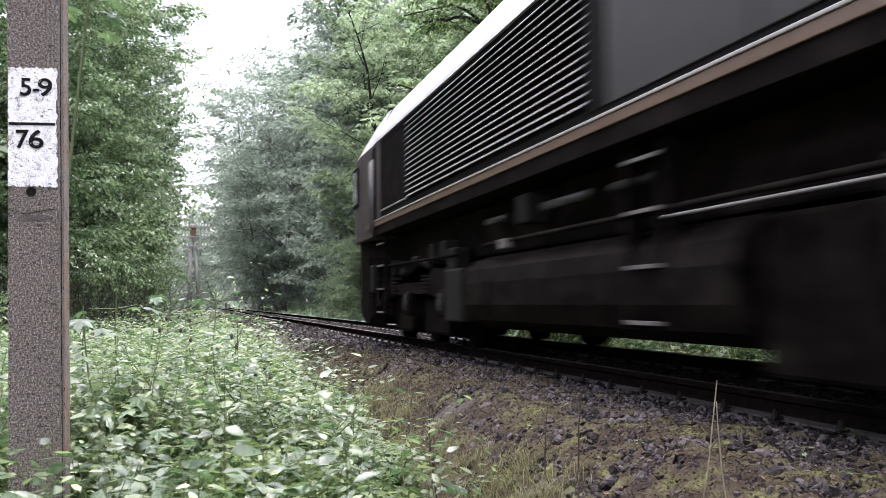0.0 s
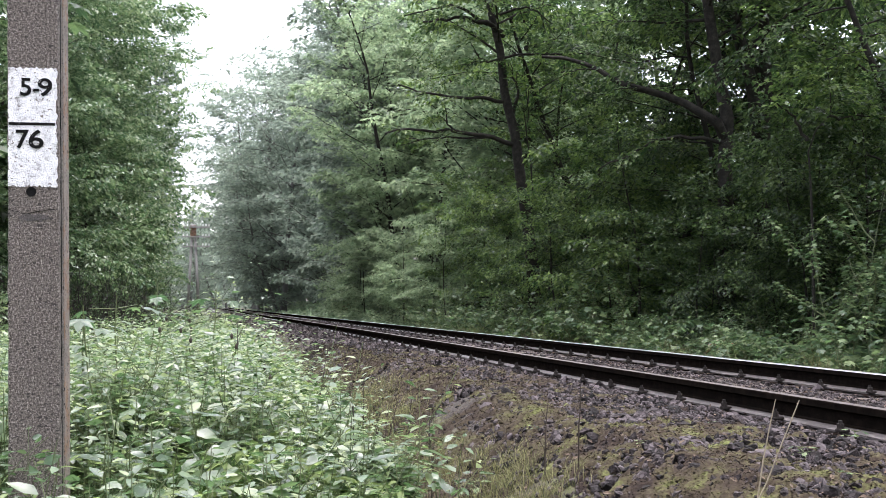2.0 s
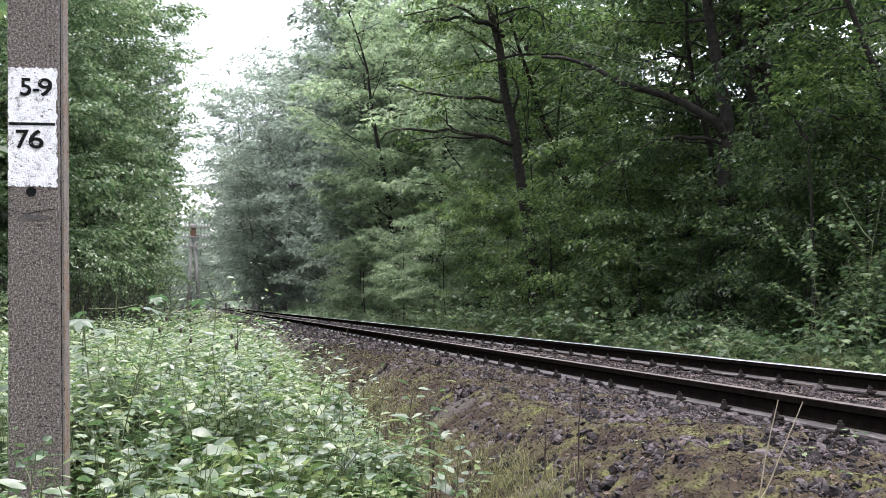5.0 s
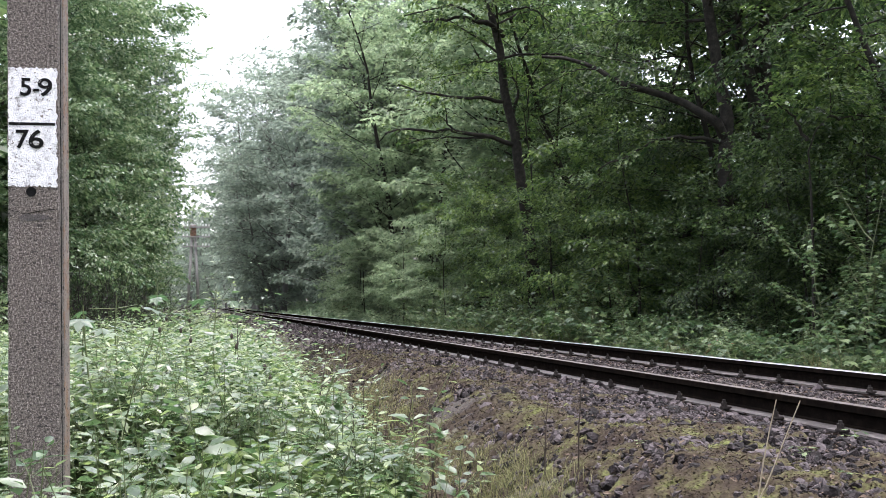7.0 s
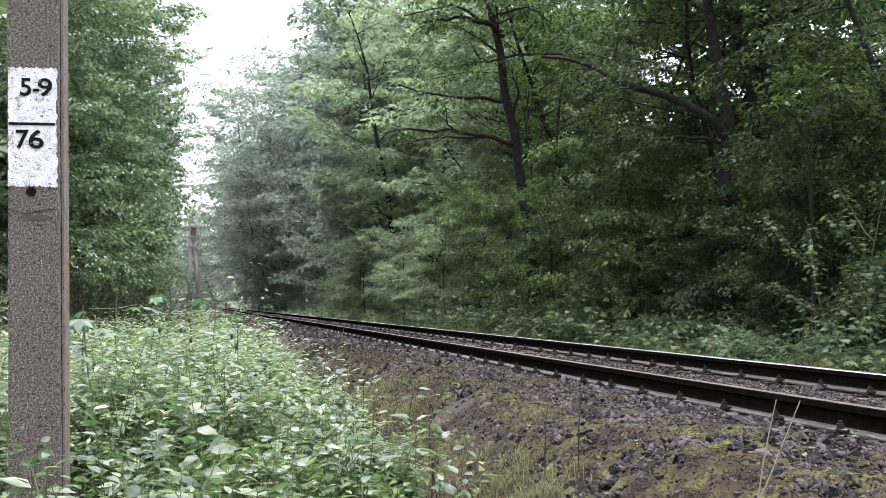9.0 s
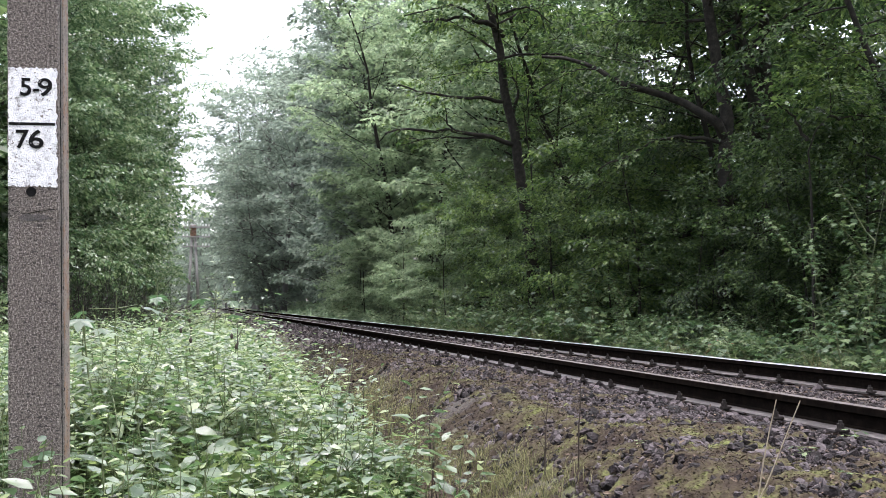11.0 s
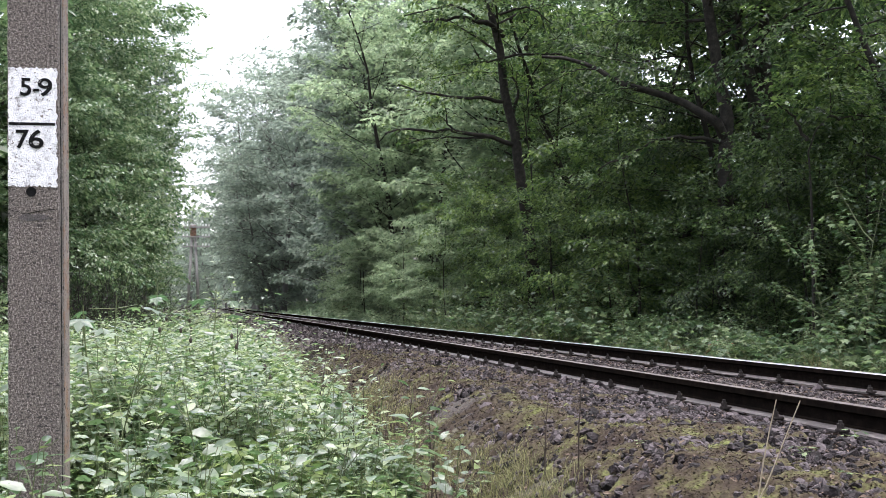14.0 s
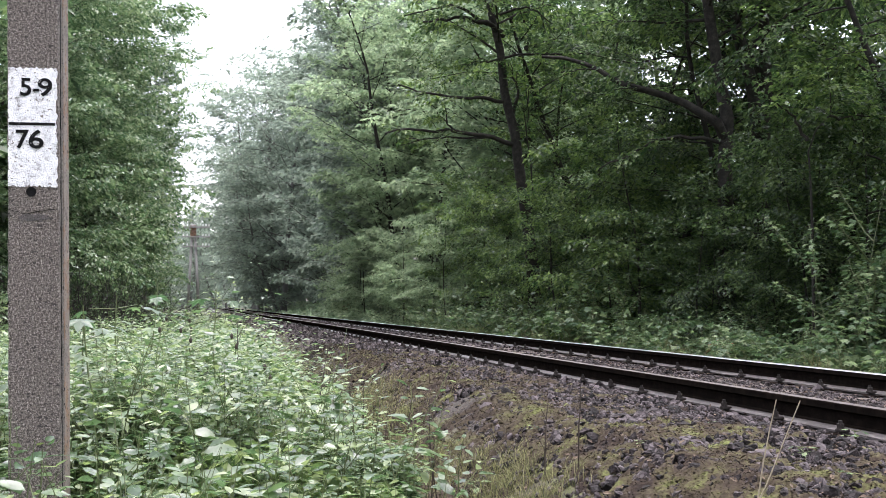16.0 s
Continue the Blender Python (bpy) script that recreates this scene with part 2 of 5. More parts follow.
def box_mesh(name, b, mat, bevel=0.01):
    return bm_mesh(name, box(bmesh.new(), *b, bevel), mat)


def rod(bm, a, b, r0, r1=None, seg=10):
    a, b = Vector(a), Vector(b)
    d = b - a
    m = Matrix.Translation((a + b) / 2) @ d.to_track_quat("Z", "Y").to_matrix().to_4x4()
    bmesh.ops.create_cone(bm, cap_ends=True, segments=seg, radius1=r0, radius2=r0 if r1 is None else r1, depth=d.length, matrix=m)
    return bm


def extrude_profile(bm, prof, y0, y1):
    """A closed x, z profile run along y."""
    a = [bm.verts.new((x, y0, z)) for x, z in prof]
    b = [bm.verts.new((x, y1, z)) for x, z in prof]
    k = len(prof)
    for i in range(k):
        bm.faces.new((a[i], a[(i + 1) % k], b[(i + 1) % k], b[i]))
    bm.faces.new(a[::-1])
    bm.faces.new(b)
    bmesh.ops.recalc_face_normals(bm, faces=bm.faces)
    return bm


def tube(points, radii, seg=6):
    """Arrays of a tapered tube along points."""
    p, r = np.asarray(points, float), np.asarray(radii, float)
    d = np.gradient(p, axis=0)
    d /= np.linalg.norm(d, axis=1)[:, None] + 1e-9
    ref = np.array([0, 0, 1.0]) if abs(d[0, 2]) < 0.8 else np.array([1.0, 0, 0])
    u = np.cross(d, ref)
    u /= np.linalg.norm(u, axis=1)[:, None] + 1e-9
    w = np.cross(d, u)
    a = np.arange(seg) / seg * 2 * np.pi
    ring = p[:, None] + r[:, None, None] * (np.cos(a)[None, :, None] * u[:, None] + np.sin(a)[None, :, None] * w[:, None])
    v = ring.reshape(-1, 3)
    i, j = np.meshgrid(np.arange(len(p) - 1), np.arange(seg), indexing="ij")
    j2 = (j + 1) % seg
    f = np.stack([i * seg + j, i * seg + j2, (i + 1) * seg + j2, (i + 1) * seg + j], -1).reshape(-1, 4)
    return v, f


def merge(pieces):
    vs, fs, n = [], [], 0
    for v, f in pieces:
        vs.append(v)
        fs.append(f + n)
        n += len(v)
    return np.concatenate(vs), np.concatenate(fs)


def unit(a):
    return a / (np.linalg.norm(a, axis=-1, keepdims=True) + 1e-9)


def leaves(pos, way, up, length, width, fold=0.25, shape="diamond"):
    """Leaf blades: arrays of bases, directions and upper sides; folded along the midrib, with a drooping tip."""
    pos, way = np.asarray(pos, float), unit(np.asarray(way, float))
    side = unit(np.cross(way, up))
    nor = np.cross(side, way)
    L, W = np.asarray(length)[:, None], np.asarray(width)[:, None]
    if shape == "diamond":
        mid = pos + way * L * 0.45 + nor * W * fold
        v = np.stack([pos, mid + side * W / 2, pos + way * L, mid - side * W / 2], 1)
        f = np.array([[0, 1, 2], [0, 2, 3]])
    else:
        a, b = pos + way * L * 0.28, pos + way * L * 0.66 - nor * L * 0.06
        tip = pos + way * L * 0.98 - nor * L * 0.15
        v = np.stack([pos, a + side * W * 0.48 + nor * W * fold, b + side * W * 0.36 + nor * W * fold * 0.8, tip,
                      b - side * W * 0.36 + nor * W * fold * 0.8, a - side * W * 0.48 + nor * W * fold, a, b], 1)
        f = np.array([[0, 6, 1], [1, 6, 7], [1, 7, 2], [2, 7, 3], [0, 5, 6], [5, 4, 7], [5, 7, 6], [4, 3, 7]])
    k = v.shape[1]
    n = len(pos)
    return v.reshape(-1, 3), (f[None] + (np.arange(n) * k)[:, None, None]).reshape(-1, 3)


# ---------------------------------------------------------------- ground
def ground_height(x, y):
    """Trackside profile: ballast shoulder at either side of the track, then the low ground."""
    d = np.maximum(np.abs(x - 0.75) - 1.95, 0.0)
    z = -0.168 - 0.42 * np.clip(d / 0.75, 0, 1) ** 1.1
    left = np.clip((-2.0 - x) / 4, 0, 1)
    right = np.clip((x - 4.0) / 6, 0, 1)
    return z + 0.05 * left + 0.25 * right


rng = np.random.default_rng(7)


gx = np.concatenate([np.linspace(-400, -30, 12), np.linspace(-25, -6, 20), np.linspace(-5.5, 6, 100), np.linspace(6.5, 25, 24), np.linspace(30, 400, 12)])
gy = np.concatenate([np.linspace(-700, -10, 24), np.linspace(-8, 0, 20), np.linspace(0.1, 16, 150), np.linspace(16.2, 60, 90), np.linspace(62, 130, 20), np.linspace(140, 1500, 24)])
GX, GY = np.meshgrid(gx, gy, indexing="ij")
GZ = ground_height(GX, GY)
bumpy = np.array([noise.noise(Vector((x * 1.7, y * 1.7, 0))) * 0.04 + noise.noise(Vector((x * 6, y * 6, 3))) * 0.02 for x, y in zip(GX.ravel(), GY.ravel())]).reshape(GX.shape)
off = np.clip((np.abs(GX - 0.75) - 1.3) / 0.8, 0, 1)
GZ = GZ + bumpy * (0.3 + off)
ni, nj = GX.shape
ii, jj = np.meshgrid(np.arange(ni - 1), np.arange(nj - 1), indexing="ij")
gf = np.stack([ii * nj + jj, (ii + 1) * nj + jj, (ii + 1) * nj + jj + 1, ii * nj + jj + 1], -1).reshape(-1, 4)
cx = (GX[:-1, :-1] + GX[1:, 1:]) / 2
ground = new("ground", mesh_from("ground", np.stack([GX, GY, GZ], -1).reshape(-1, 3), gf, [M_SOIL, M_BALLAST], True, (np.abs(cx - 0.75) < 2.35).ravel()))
tagged(ground, "dark leaf-littered soil with a gravel track bed", "ground", kind="structure")

# ---------------------------------------------------------------- track
FOOT = [(-0.0625, -0.149), (0.0625, -0.149), (0.0625, -0.139), (0.018, -0.1225), (-0.018, -0.1225), (-0.0625, -0.139)]
WEB = [(-0.018, -0.122), (0.018, -0.122), (0.008, -0.108), (0.008, -0.0505), (-0.008, -0.0505), (-0.008, -0.108)]
HEAD = [(-0.008, -0.05), (0.008, -0.05), (0.0335, -0.038), (0.0335, -0.006), (0.030, -0.0015), (0.014, 0.0), (-0.014, 0.0), (-0.030, -0.0015), (-0.0335, -0.006), (-0.0335, -0.038)]


def make_rail(x, gauge_side, label, top):
    rail = new("rail")
    part("rail_foot", bm_mesh("rail_foot", extrude_profile(bmesh.new(), FOOT, -420, 160), M_RAILFOOT), rail, "rail foot paler than the web")
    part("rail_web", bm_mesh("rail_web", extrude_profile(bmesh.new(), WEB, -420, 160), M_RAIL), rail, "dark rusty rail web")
    bm = extrude_profile(bmesh.new(), HEAD, -420, 160)
    for f in bm.faces:
        c = f.calc_center_median()
        if c.z > -0.0015 or (c.z > -0.02 and c.x * gauge_side > 0.01):
            f.material_index = 1
    part("rail_head", bm_mesh("rail_head", bm, [M_RAIL, top]), rail, "rail head with polished running surface")
    rail.location.x = x
    return tagged(rail, label, "rail", "rails of the track")


make_rail(0.0, 1, "dark rusty steel rail with a dull brown running surface", M_RAILDULL)
make_rail(1.507, -1, "dark rusty steel rail with a bright polished head", M_RAILTOP)


def make_sleeper():
    s = tagged(new("sleeper", box_mesh("sleeper", (-0.55, 2.05, -0.12, 0.12, -0.32, -0.163), M_SLEEPER, 0.012)), "dark creosoted wooden sleeper half buried in ballast", "sleeper", "sleepers under the rails")
    plate = box_mesh("baseplate", (-0.17, 0.17, -0.08, 0.08, -0.163, -0.149), M_RAIL, 0.004)
    bm = bmesh.new()
    rod(bm, (0, 0, -0.149), (0, 0, -0.078), 0.010, seg=8)
    rod(bm, (0, 0, -0.116), (0, 0, -0.094), 0.0185, seg=6)
    rod(bm, (0, 0, -0.121), (0, 0, -0.116), 0.022, seg=10)
    box(bm, -0.02, 0.042, -0.022, 0.022, -0.138, -0.121, 0.004)
    bolt = bm_mesh("bolt", bm, M_BOLT)
    for x in (0.0, 1.507):
        p = part("baseplate", plate, s)
        p.location.x = x
        for side in (-1, 1):
            b = part("bolt", bolt, p)
            b.location.x = 0.095 * side
            b.rotation_euler.z = 0 if side < 0 else math.pi
    return s


first = make_sleeper()
first.location.y = 4.6
for k in range(-10, 60):
    if k:
        copy_thing(first, pose(random.uniform(-0.02, 0.02), 4.6 + 0.6 * k, random.uniform(-0.003, 0.0), 0, 0, random.uniform(-0.6, 0.6)))
bm = bmesh.new()
for k in list(range(-700, -10)) + list(range(60, 250)):
    box(bm, -0.55, 2.05, 4.48 + 0.6 * k, 4.72 + 0.6 * k, -0.32, -0.163)
    for x in (0, 1.507):
        box(bm, x - 0.17, x + 0.17, 4.52 + 0.6 * k, 4.68 + 0.6 * k, -0.163, -0.135)
tagged(new("far_sleepers", bm_mesh("far_sleepers", bm, M_SLEEPER)), "row of dark wooden sleepers in the distance", "sleeper", kind="stuff")


# ---------------------------------------------------------------- ballast stones
def stone_shape(seed):
    r = random.Random(seed)
    bm = bmesh.new()
    bmesh.ops.create_icosphere(bm, subdivisions=1, radius=0.5)
    q = [Vector((r.uniform(-1, 1), r.uniform(-1, 1), r.uniform(-1, 1))).normalized() for _ in range(6)]
    for v in bm.verts:
        for n in q:
            d = v.co.dot(n) - 0.32
            if d > 0:
                v.co -= n * d * 0.9
        v.co *= r.uniform(0.8, 1.15)
    v = np.array([x.co[:] for x in bm.verts])
    f = np.array([[x.index for x in p.verts] for p in bm.faces])
    bm.free()
    return v, f


def stone_plain(seed):
    r = np.random.default_rng(seed)
    v = np.array([[1, 0, 0], [-1, 0, 0], [0, 1, 0], [0, -1, 0], [0, 0, 1], [0, 0, -1]]) * 0.45 * r.uniform(0.7, 1.2, (6, 1)) + r.normal(size=(6, 3)) * 0.07
    return v, np.array([[0, 2, 4], [2, 1, 4], [1, 3, 4], [3, 0, 4], [2, 0, 5], [1, 2, 5], [3, 1, 5], [0, 3, 5]])


SHAPES = [stone_shape(i) for i in range(12)]
PLAIN = [stone_plain(i) for i in range(8)]
STONES = [mesh_from("stone", v, f, M_STONE) for v, f in SHAPES]


def turns(n, g):
    """n random turns as matrices."""
    q = unit(g.normal(size=(n, 4)))
    w, x, y, z = q.T
    return np.stack([1 - 2 * (y * y + z * z), 2 * (x * y - z * w), 2 * (x * z + y * w), 2 * (x * y + z * w), 1 - 2 * (x * x + z * z), 2 * (y * z - x * w),
                     2 * (x * z - y * w), 2 * (y * z + x * w), 1 - 2 * (x * x + y * y)], -1).reshape(n, 3, 3)


def scatter_stones(x0, x1, y0, y1, n, size, g, keep=None):
    x, y = g.uniform(x0, x1, n), g.uniform(y0, y1, n)
    ok = np.ones(n, bool) if keep is None else keep(x, y)
    x, y = x[ok], y[ok]
    z = ground_height(x, y) + g.uniform(-0.005, 0.02, len(x)) - (0.016 if x0 == 0.1 else 0.0)
    return np.stack([x, y, z], -1), size * np.exp(g.normal(size=len(x)) * 0.38 - 0.08)[:, None] * g.uniform(0.6, 1.1, (len(x), 3)) * np.array([1.15, 0.95, 0.62])


def clear(x, y):
    """Away from the rails; thinning out down the shoulder."""
    on_rail = (np.abs(x) < 0.10) | (np.abs(x - 1.507) < 0.10)
    edge = np.clip((np.abs(x - 0.75) - 1.7) / 0.9, 0, 1)
    return ~on_rail & (rng.uniform(size=len(x)) > edge * 0.8)


pieces = []
for x0, x1, y0, y1, n, s in ((-1.8, -0.1, 1.6, 8, 11500, 0.049), (-1.8, -0.1, 8, 18, 9500, 0.056), (0.1, 1.4, 3, 14, 4600, 0.05), (-1.8, 1.4, 14, 32, 5000, 0.075), (1.6, 2.9, 4, 24, 2600, 0.06), (-1.95, 1.4, 30, 75, 6500, 0.12), (-1.8, 2.9, -9, 2.6, 2400, 0.08), (-1.75, -0.08, 2.3, 7.001, 9000, 0.024), (0.11, 1.4, 3.5, 12.001, 9000, 0.024)):
    P, S = scatter_stones(x0, x1, y0, y1, n, s, rng, clear)
    T = turns(len(P), rng)
    kinds = SHAPES if (0 < y1 <= 8 or x0 == 0.1) and s > 0.03 else PLAIN
    which = rng.integers(0, len(kinds), len(P))
    for k, (v, f) in enumerate(kinds):
        sel = np.where(which == k)[0]
        w = np.einsum("nij,nvj->nvi", T[sel], v[None] * S[sel][:, None]) + P[sel][:, None]
        pieces.append((w.reshape(-1, 3), (f[None] + (np.arange(len(sel)) * len(v))[:, None, None]).reshape(-1, 3)))
v, f = merge(pieces)
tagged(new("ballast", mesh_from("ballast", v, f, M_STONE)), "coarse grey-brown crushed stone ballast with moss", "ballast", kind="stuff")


# ---------------------------------------------------------------- trees
def curve(a, way, length, bend, n, g, wander=0.06):
    """Points from a along way, bending towards bend (a vector) with some wander."""
    pts, d = [np.array(a, float)], unit(np.array(way, float))
    for i in range(n - 1):
        d = unit(d + np.array(bend) / n + g.normal(size=3) * wander)
        pts.append(pts[-1] + d * length / (n - 1))
    return np.array(pts)


def along(pts, s):
    i = min(len(pts) - 2, int(s))
    return pts[i] + (pts[i + 1] - pts[i]) * (s - i), unit(pts[i + 1] - pts[i])


def bends(points, n):
    """n points at even steps along a line of bends, its corners rounded."""
    p = np.array(points, float)
    d = np.concatenate([[0], np.cumsum(np.linalg.norm(np.diff(p, axis=0), axis=1))])
    q = np.linspace(0, d[-1], n)
    return np.stack([np.interp(q, d, p[:, i]) for i in range(3)], -1)


def tree_meshes(name, seed, height, r0, crown_base, reach, limbs, twigs, per_twig, leaf, leaf_mat, lean=(0, 0), limb_rise=0.35, droop=-0.5, low=0.9, spread=0.34, wander=0.05, bark=None, fine_wood=True, spine=None, boughs=()):
    """Trunk with limbs, and a crown of leaf blades that lie in loose sprays along the twigs. spine: the bends of the trunk; boughs: the bends and
    thickness of limbs of a known shape."""
    g = np.random.default_rng(seed)
    trunk = curve((0, 0, -0.3), (lean[0], lean[1], 1), height, (0, 0, 0.3), 14, g, wander) if spine is None else bends(spine, 14)
    t = np.linspace(0, 1, 14)
    wood = [tube(trunk, r0 * (1 - 0.85 * t) * (1 + 0.5 * np.exp(-t * 30)), 9)]
    pos, way, up = [], [], []
    todo = []
    for pts, thick in boughs:
        pl = bends(pts, 12) + g.normal(size=(12, 3)) * 0.02
        todo.append((None, 0, 0, float(np.linalg.norm(pl[-1] - pl[0])), thick, pl))
    for k in range(limbs):
        h = crown_base + (1 - crown_base) * (k + g.uniform(0, 1)) / limbs
        prof = low + (1 - low) * min(1, (h - crown_base) / 0.3) if h < 0.55 else math.sqrt(max(0.06, 1 - ((h - 0.55) / 0.47) ** 2))
        todo.append((along(trunk, h * 13)[0], k * 2.4 + g.uniform(-0.5, 0.5), limb_rise * g.uniform(0.3, 1.5) + 0.9 * max(0, h - 0.5), reach * prof * g.uniform(0.65, 1.2), r0 * 0.30 * (1 - 0.6 * h), None))
    while todo:
        a, az, rise, ln, thick, pl = todo.pop(0)
        bold = pl is not None
        start = 4.5 if bold else 1.0
        pl = pl if bold else curve(a, (math.cos(az), math.sin(az), rise), ln, (0, 0, droop * 0.6), 9, g, 0.12)
        wood.append(tube(pl, thick * np.linspace(1, 0.3 if bold else 0.15, len(pl)), 6 if fine_wood or bold else 3))
        count = twigs // 3 if bold else twigs
        last = len(pl) - 1.1
        for j in range(count):
            s = start + (last - start) * (j + g.uniform(0, 1)) / count
            b, d = along(pl, s)
            sgn = 1 if j % 2 else -1
            out = unit(d * 0.7 + sgn * np.cross(d, (0, 0, 1)) * g.uniform(0.4, 1.1) + np.array([0, 0, g.uniform(-0.35, 0.35)]))
            tl = max(0.5, ln * g.uniform(0.22, 0.42) * (1.15 - s / 12))
            tw = curve(b, out, tl, (0, 0, droop), 5, g, 0.14)
            if j % 2 == 0 and (fine_wood or bold):
                wood.append(tube(tw, (0.024 if bold else 0.012) * np.linspace(1, 0.3, 5) * (r0 / 0.2), 3))
            q = g.uniform(0.05, 1, per_twig) * 3.999
            qi = q.astype(int)
            base = tw[qi] + (tw[qi + 1] - tw[qi]) * (q - qi)[:, None]
            td = unit(tw[qi + 1] - tw[qi])
            lat = unit(np.cross(td, (0, 0, 1))) * np.where(g.uniform(size=per_twig) > 0.5, 1, -1)[:, None]
            base = base + lat * g.uniform(0.0, 1.0, per_twig)[:, None] * tl * spread + g.normal(size=(per_twig, 3)) * np.array([0.05, 0.05, 0.04])
            pos.append(base)
            way.append(td * 0.7 + lat * g.uniform(0.2, 1.0, per_twig)[:, None] + np.array([0, 0, -0.35]) + g.normal(size=(per_twig, 3)) * 0.3)
            up.append(np.array([0, 0, 1.0]) + g.normal(size=(per_twig, 3)) * 0.3)
    pos, way, up = np.concatenate(pos), np.concatenate(way), np.concatenate(up)
    L = leaf * g.uniform(0.65, 1.3, len(pos))
    v, f = leaves(pos, way, up, L, L * g.uniform(0.5, 0.72, len(pos)))
    wv, wf = merge(wood)
    return mesh_from(name + "_wood", wv, wf, bark or M_BARK, True), mesh_from(name + "_leaves", v, f, leaf_mat)


def make_tree(meshes, m, label, group, name="tree"):
    t = new(name)
    t.matrix_basis = m
    part("trunk", meshes[0], t, "dark rough bark")
    part("crown", meshes[1], t)
    return tagged(t, label, "tree", group)


def ground_at(x, y):
    return float(ground_height(np.array(float(x)), np.array(float(y))))


BEECH = [tree_meshes("beech", 11 + i, 10 + i, 0.10, 0.07, 3.0, 40, 14, 26, 0.12, M_LEAF_BEECH, limb_rise=0.3, spread=0.24, wander=0.07) for i in range(3)]
OAK = [tree_meshes("oak", 31 + i, 14, 0.17, 0.10, 4.2, 38, 14, 25, 0.145, M_LEAF_OAK, lean=(-0.12 * i, 0.08), limb_rise=0.5, spread=0.24, wander=0.09, fine_wood=False) for i in range(2)]
YOUNG = [tree_meshes("young_beech", 171 + i, 4.6, 0.035, 0.06, 1.8, 24, 10, 26, 0.10, M_LEAF_MID if i else M_LEAF_OAK, limb_rise=0.3, spread=0.3, wander=0.08) for i in range(2)]
# Low trees in the darkest leaf colour, which stands for deep shade here.
SHADE = tree_meshes("shade_beech", 181, 4.8, 0.035, 0.05, 1.9, 24, 10, 24, 0.10, M_LEAF_BEECH, limb_rise=0.25, spread=0.3, wander=0.08)
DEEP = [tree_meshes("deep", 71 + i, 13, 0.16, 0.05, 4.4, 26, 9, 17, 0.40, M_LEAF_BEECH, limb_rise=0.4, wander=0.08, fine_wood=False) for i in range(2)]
MID = [tree_meshes("hazel", 151 + i, 16, 0.16, 0.03, 4.2, 40, 14, 26, 0.19, M_LEAF_MID, low=0.8, spread=0.27, limb_rise=0.7, droop=-0.35, fine_wood=False, wander=0.08) for i in range(2)]
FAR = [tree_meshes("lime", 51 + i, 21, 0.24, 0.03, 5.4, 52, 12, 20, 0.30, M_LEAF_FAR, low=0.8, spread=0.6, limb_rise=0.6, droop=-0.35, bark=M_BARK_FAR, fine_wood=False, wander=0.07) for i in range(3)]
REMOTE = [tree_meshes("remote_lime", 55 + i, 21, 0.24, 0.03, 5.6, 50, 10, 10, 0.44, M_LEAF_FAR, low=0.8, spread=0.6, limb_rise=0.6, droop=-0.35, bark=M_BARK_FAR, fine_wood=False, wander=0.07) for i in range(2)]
SIDE = [tree_meshes("hornbeam", 91 + i, 15, 0.055, 0.02, 3.5, 64, 13, 34, 0.135, M_LEAF_HORNBEAM, low=0.85, spread=0.27, limb_rise=0.45, fine_wood=False) for i in range(3)]
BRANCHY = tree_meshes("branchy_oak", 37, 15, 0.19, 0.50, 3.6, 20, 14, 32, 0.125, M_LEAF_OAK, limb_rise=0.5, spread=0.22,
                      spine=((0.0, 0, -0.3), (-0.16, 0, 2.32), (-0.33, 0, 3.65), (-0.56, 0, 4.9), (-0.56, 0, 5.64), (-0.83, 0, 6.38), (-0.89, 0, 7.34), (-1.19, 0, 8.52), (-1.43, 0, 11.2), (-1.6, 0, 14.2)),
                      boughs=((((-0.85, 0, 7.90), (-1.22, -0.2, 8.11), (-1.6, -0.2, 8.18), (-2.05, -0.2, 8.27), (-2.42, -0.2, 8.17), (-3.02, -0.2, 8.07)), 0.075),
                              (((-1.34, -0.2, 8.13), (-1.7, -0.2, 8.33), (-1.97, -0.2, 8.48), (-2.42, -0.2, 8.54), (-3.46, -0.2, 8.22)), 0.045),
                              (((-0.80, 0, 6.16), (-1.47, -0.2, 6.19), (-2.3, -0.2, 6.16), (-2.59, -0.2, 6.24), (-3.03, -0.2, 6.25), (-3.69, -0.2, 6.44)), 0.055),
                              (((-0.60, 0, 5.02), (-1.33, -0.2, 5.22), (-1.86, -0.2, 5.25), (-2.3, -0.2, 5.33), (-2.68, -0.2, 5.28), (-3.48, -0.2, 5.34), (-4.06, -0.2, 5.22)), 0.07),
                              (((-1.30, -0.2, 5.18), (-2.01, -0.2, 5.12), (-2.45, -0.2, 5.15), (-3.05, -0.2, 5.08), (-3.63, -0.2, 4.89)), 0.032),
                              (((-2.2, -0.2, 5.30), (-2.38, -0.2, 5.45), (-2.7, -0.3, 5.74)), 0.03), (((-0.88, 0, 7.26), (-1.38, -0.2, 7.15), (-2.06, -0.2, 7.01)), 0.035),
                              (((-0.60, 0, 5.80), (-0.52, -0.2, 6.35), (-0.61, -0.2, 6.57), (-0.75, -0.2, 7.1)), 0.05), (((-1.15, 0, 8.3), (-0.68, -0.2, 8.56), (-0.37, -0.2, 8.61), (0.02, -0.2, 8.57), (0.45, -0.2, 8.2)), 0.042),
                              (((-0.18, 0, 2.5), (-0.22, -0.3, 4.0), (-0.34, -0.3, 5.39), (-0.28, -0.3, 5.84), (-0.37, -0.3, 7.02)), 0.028)))
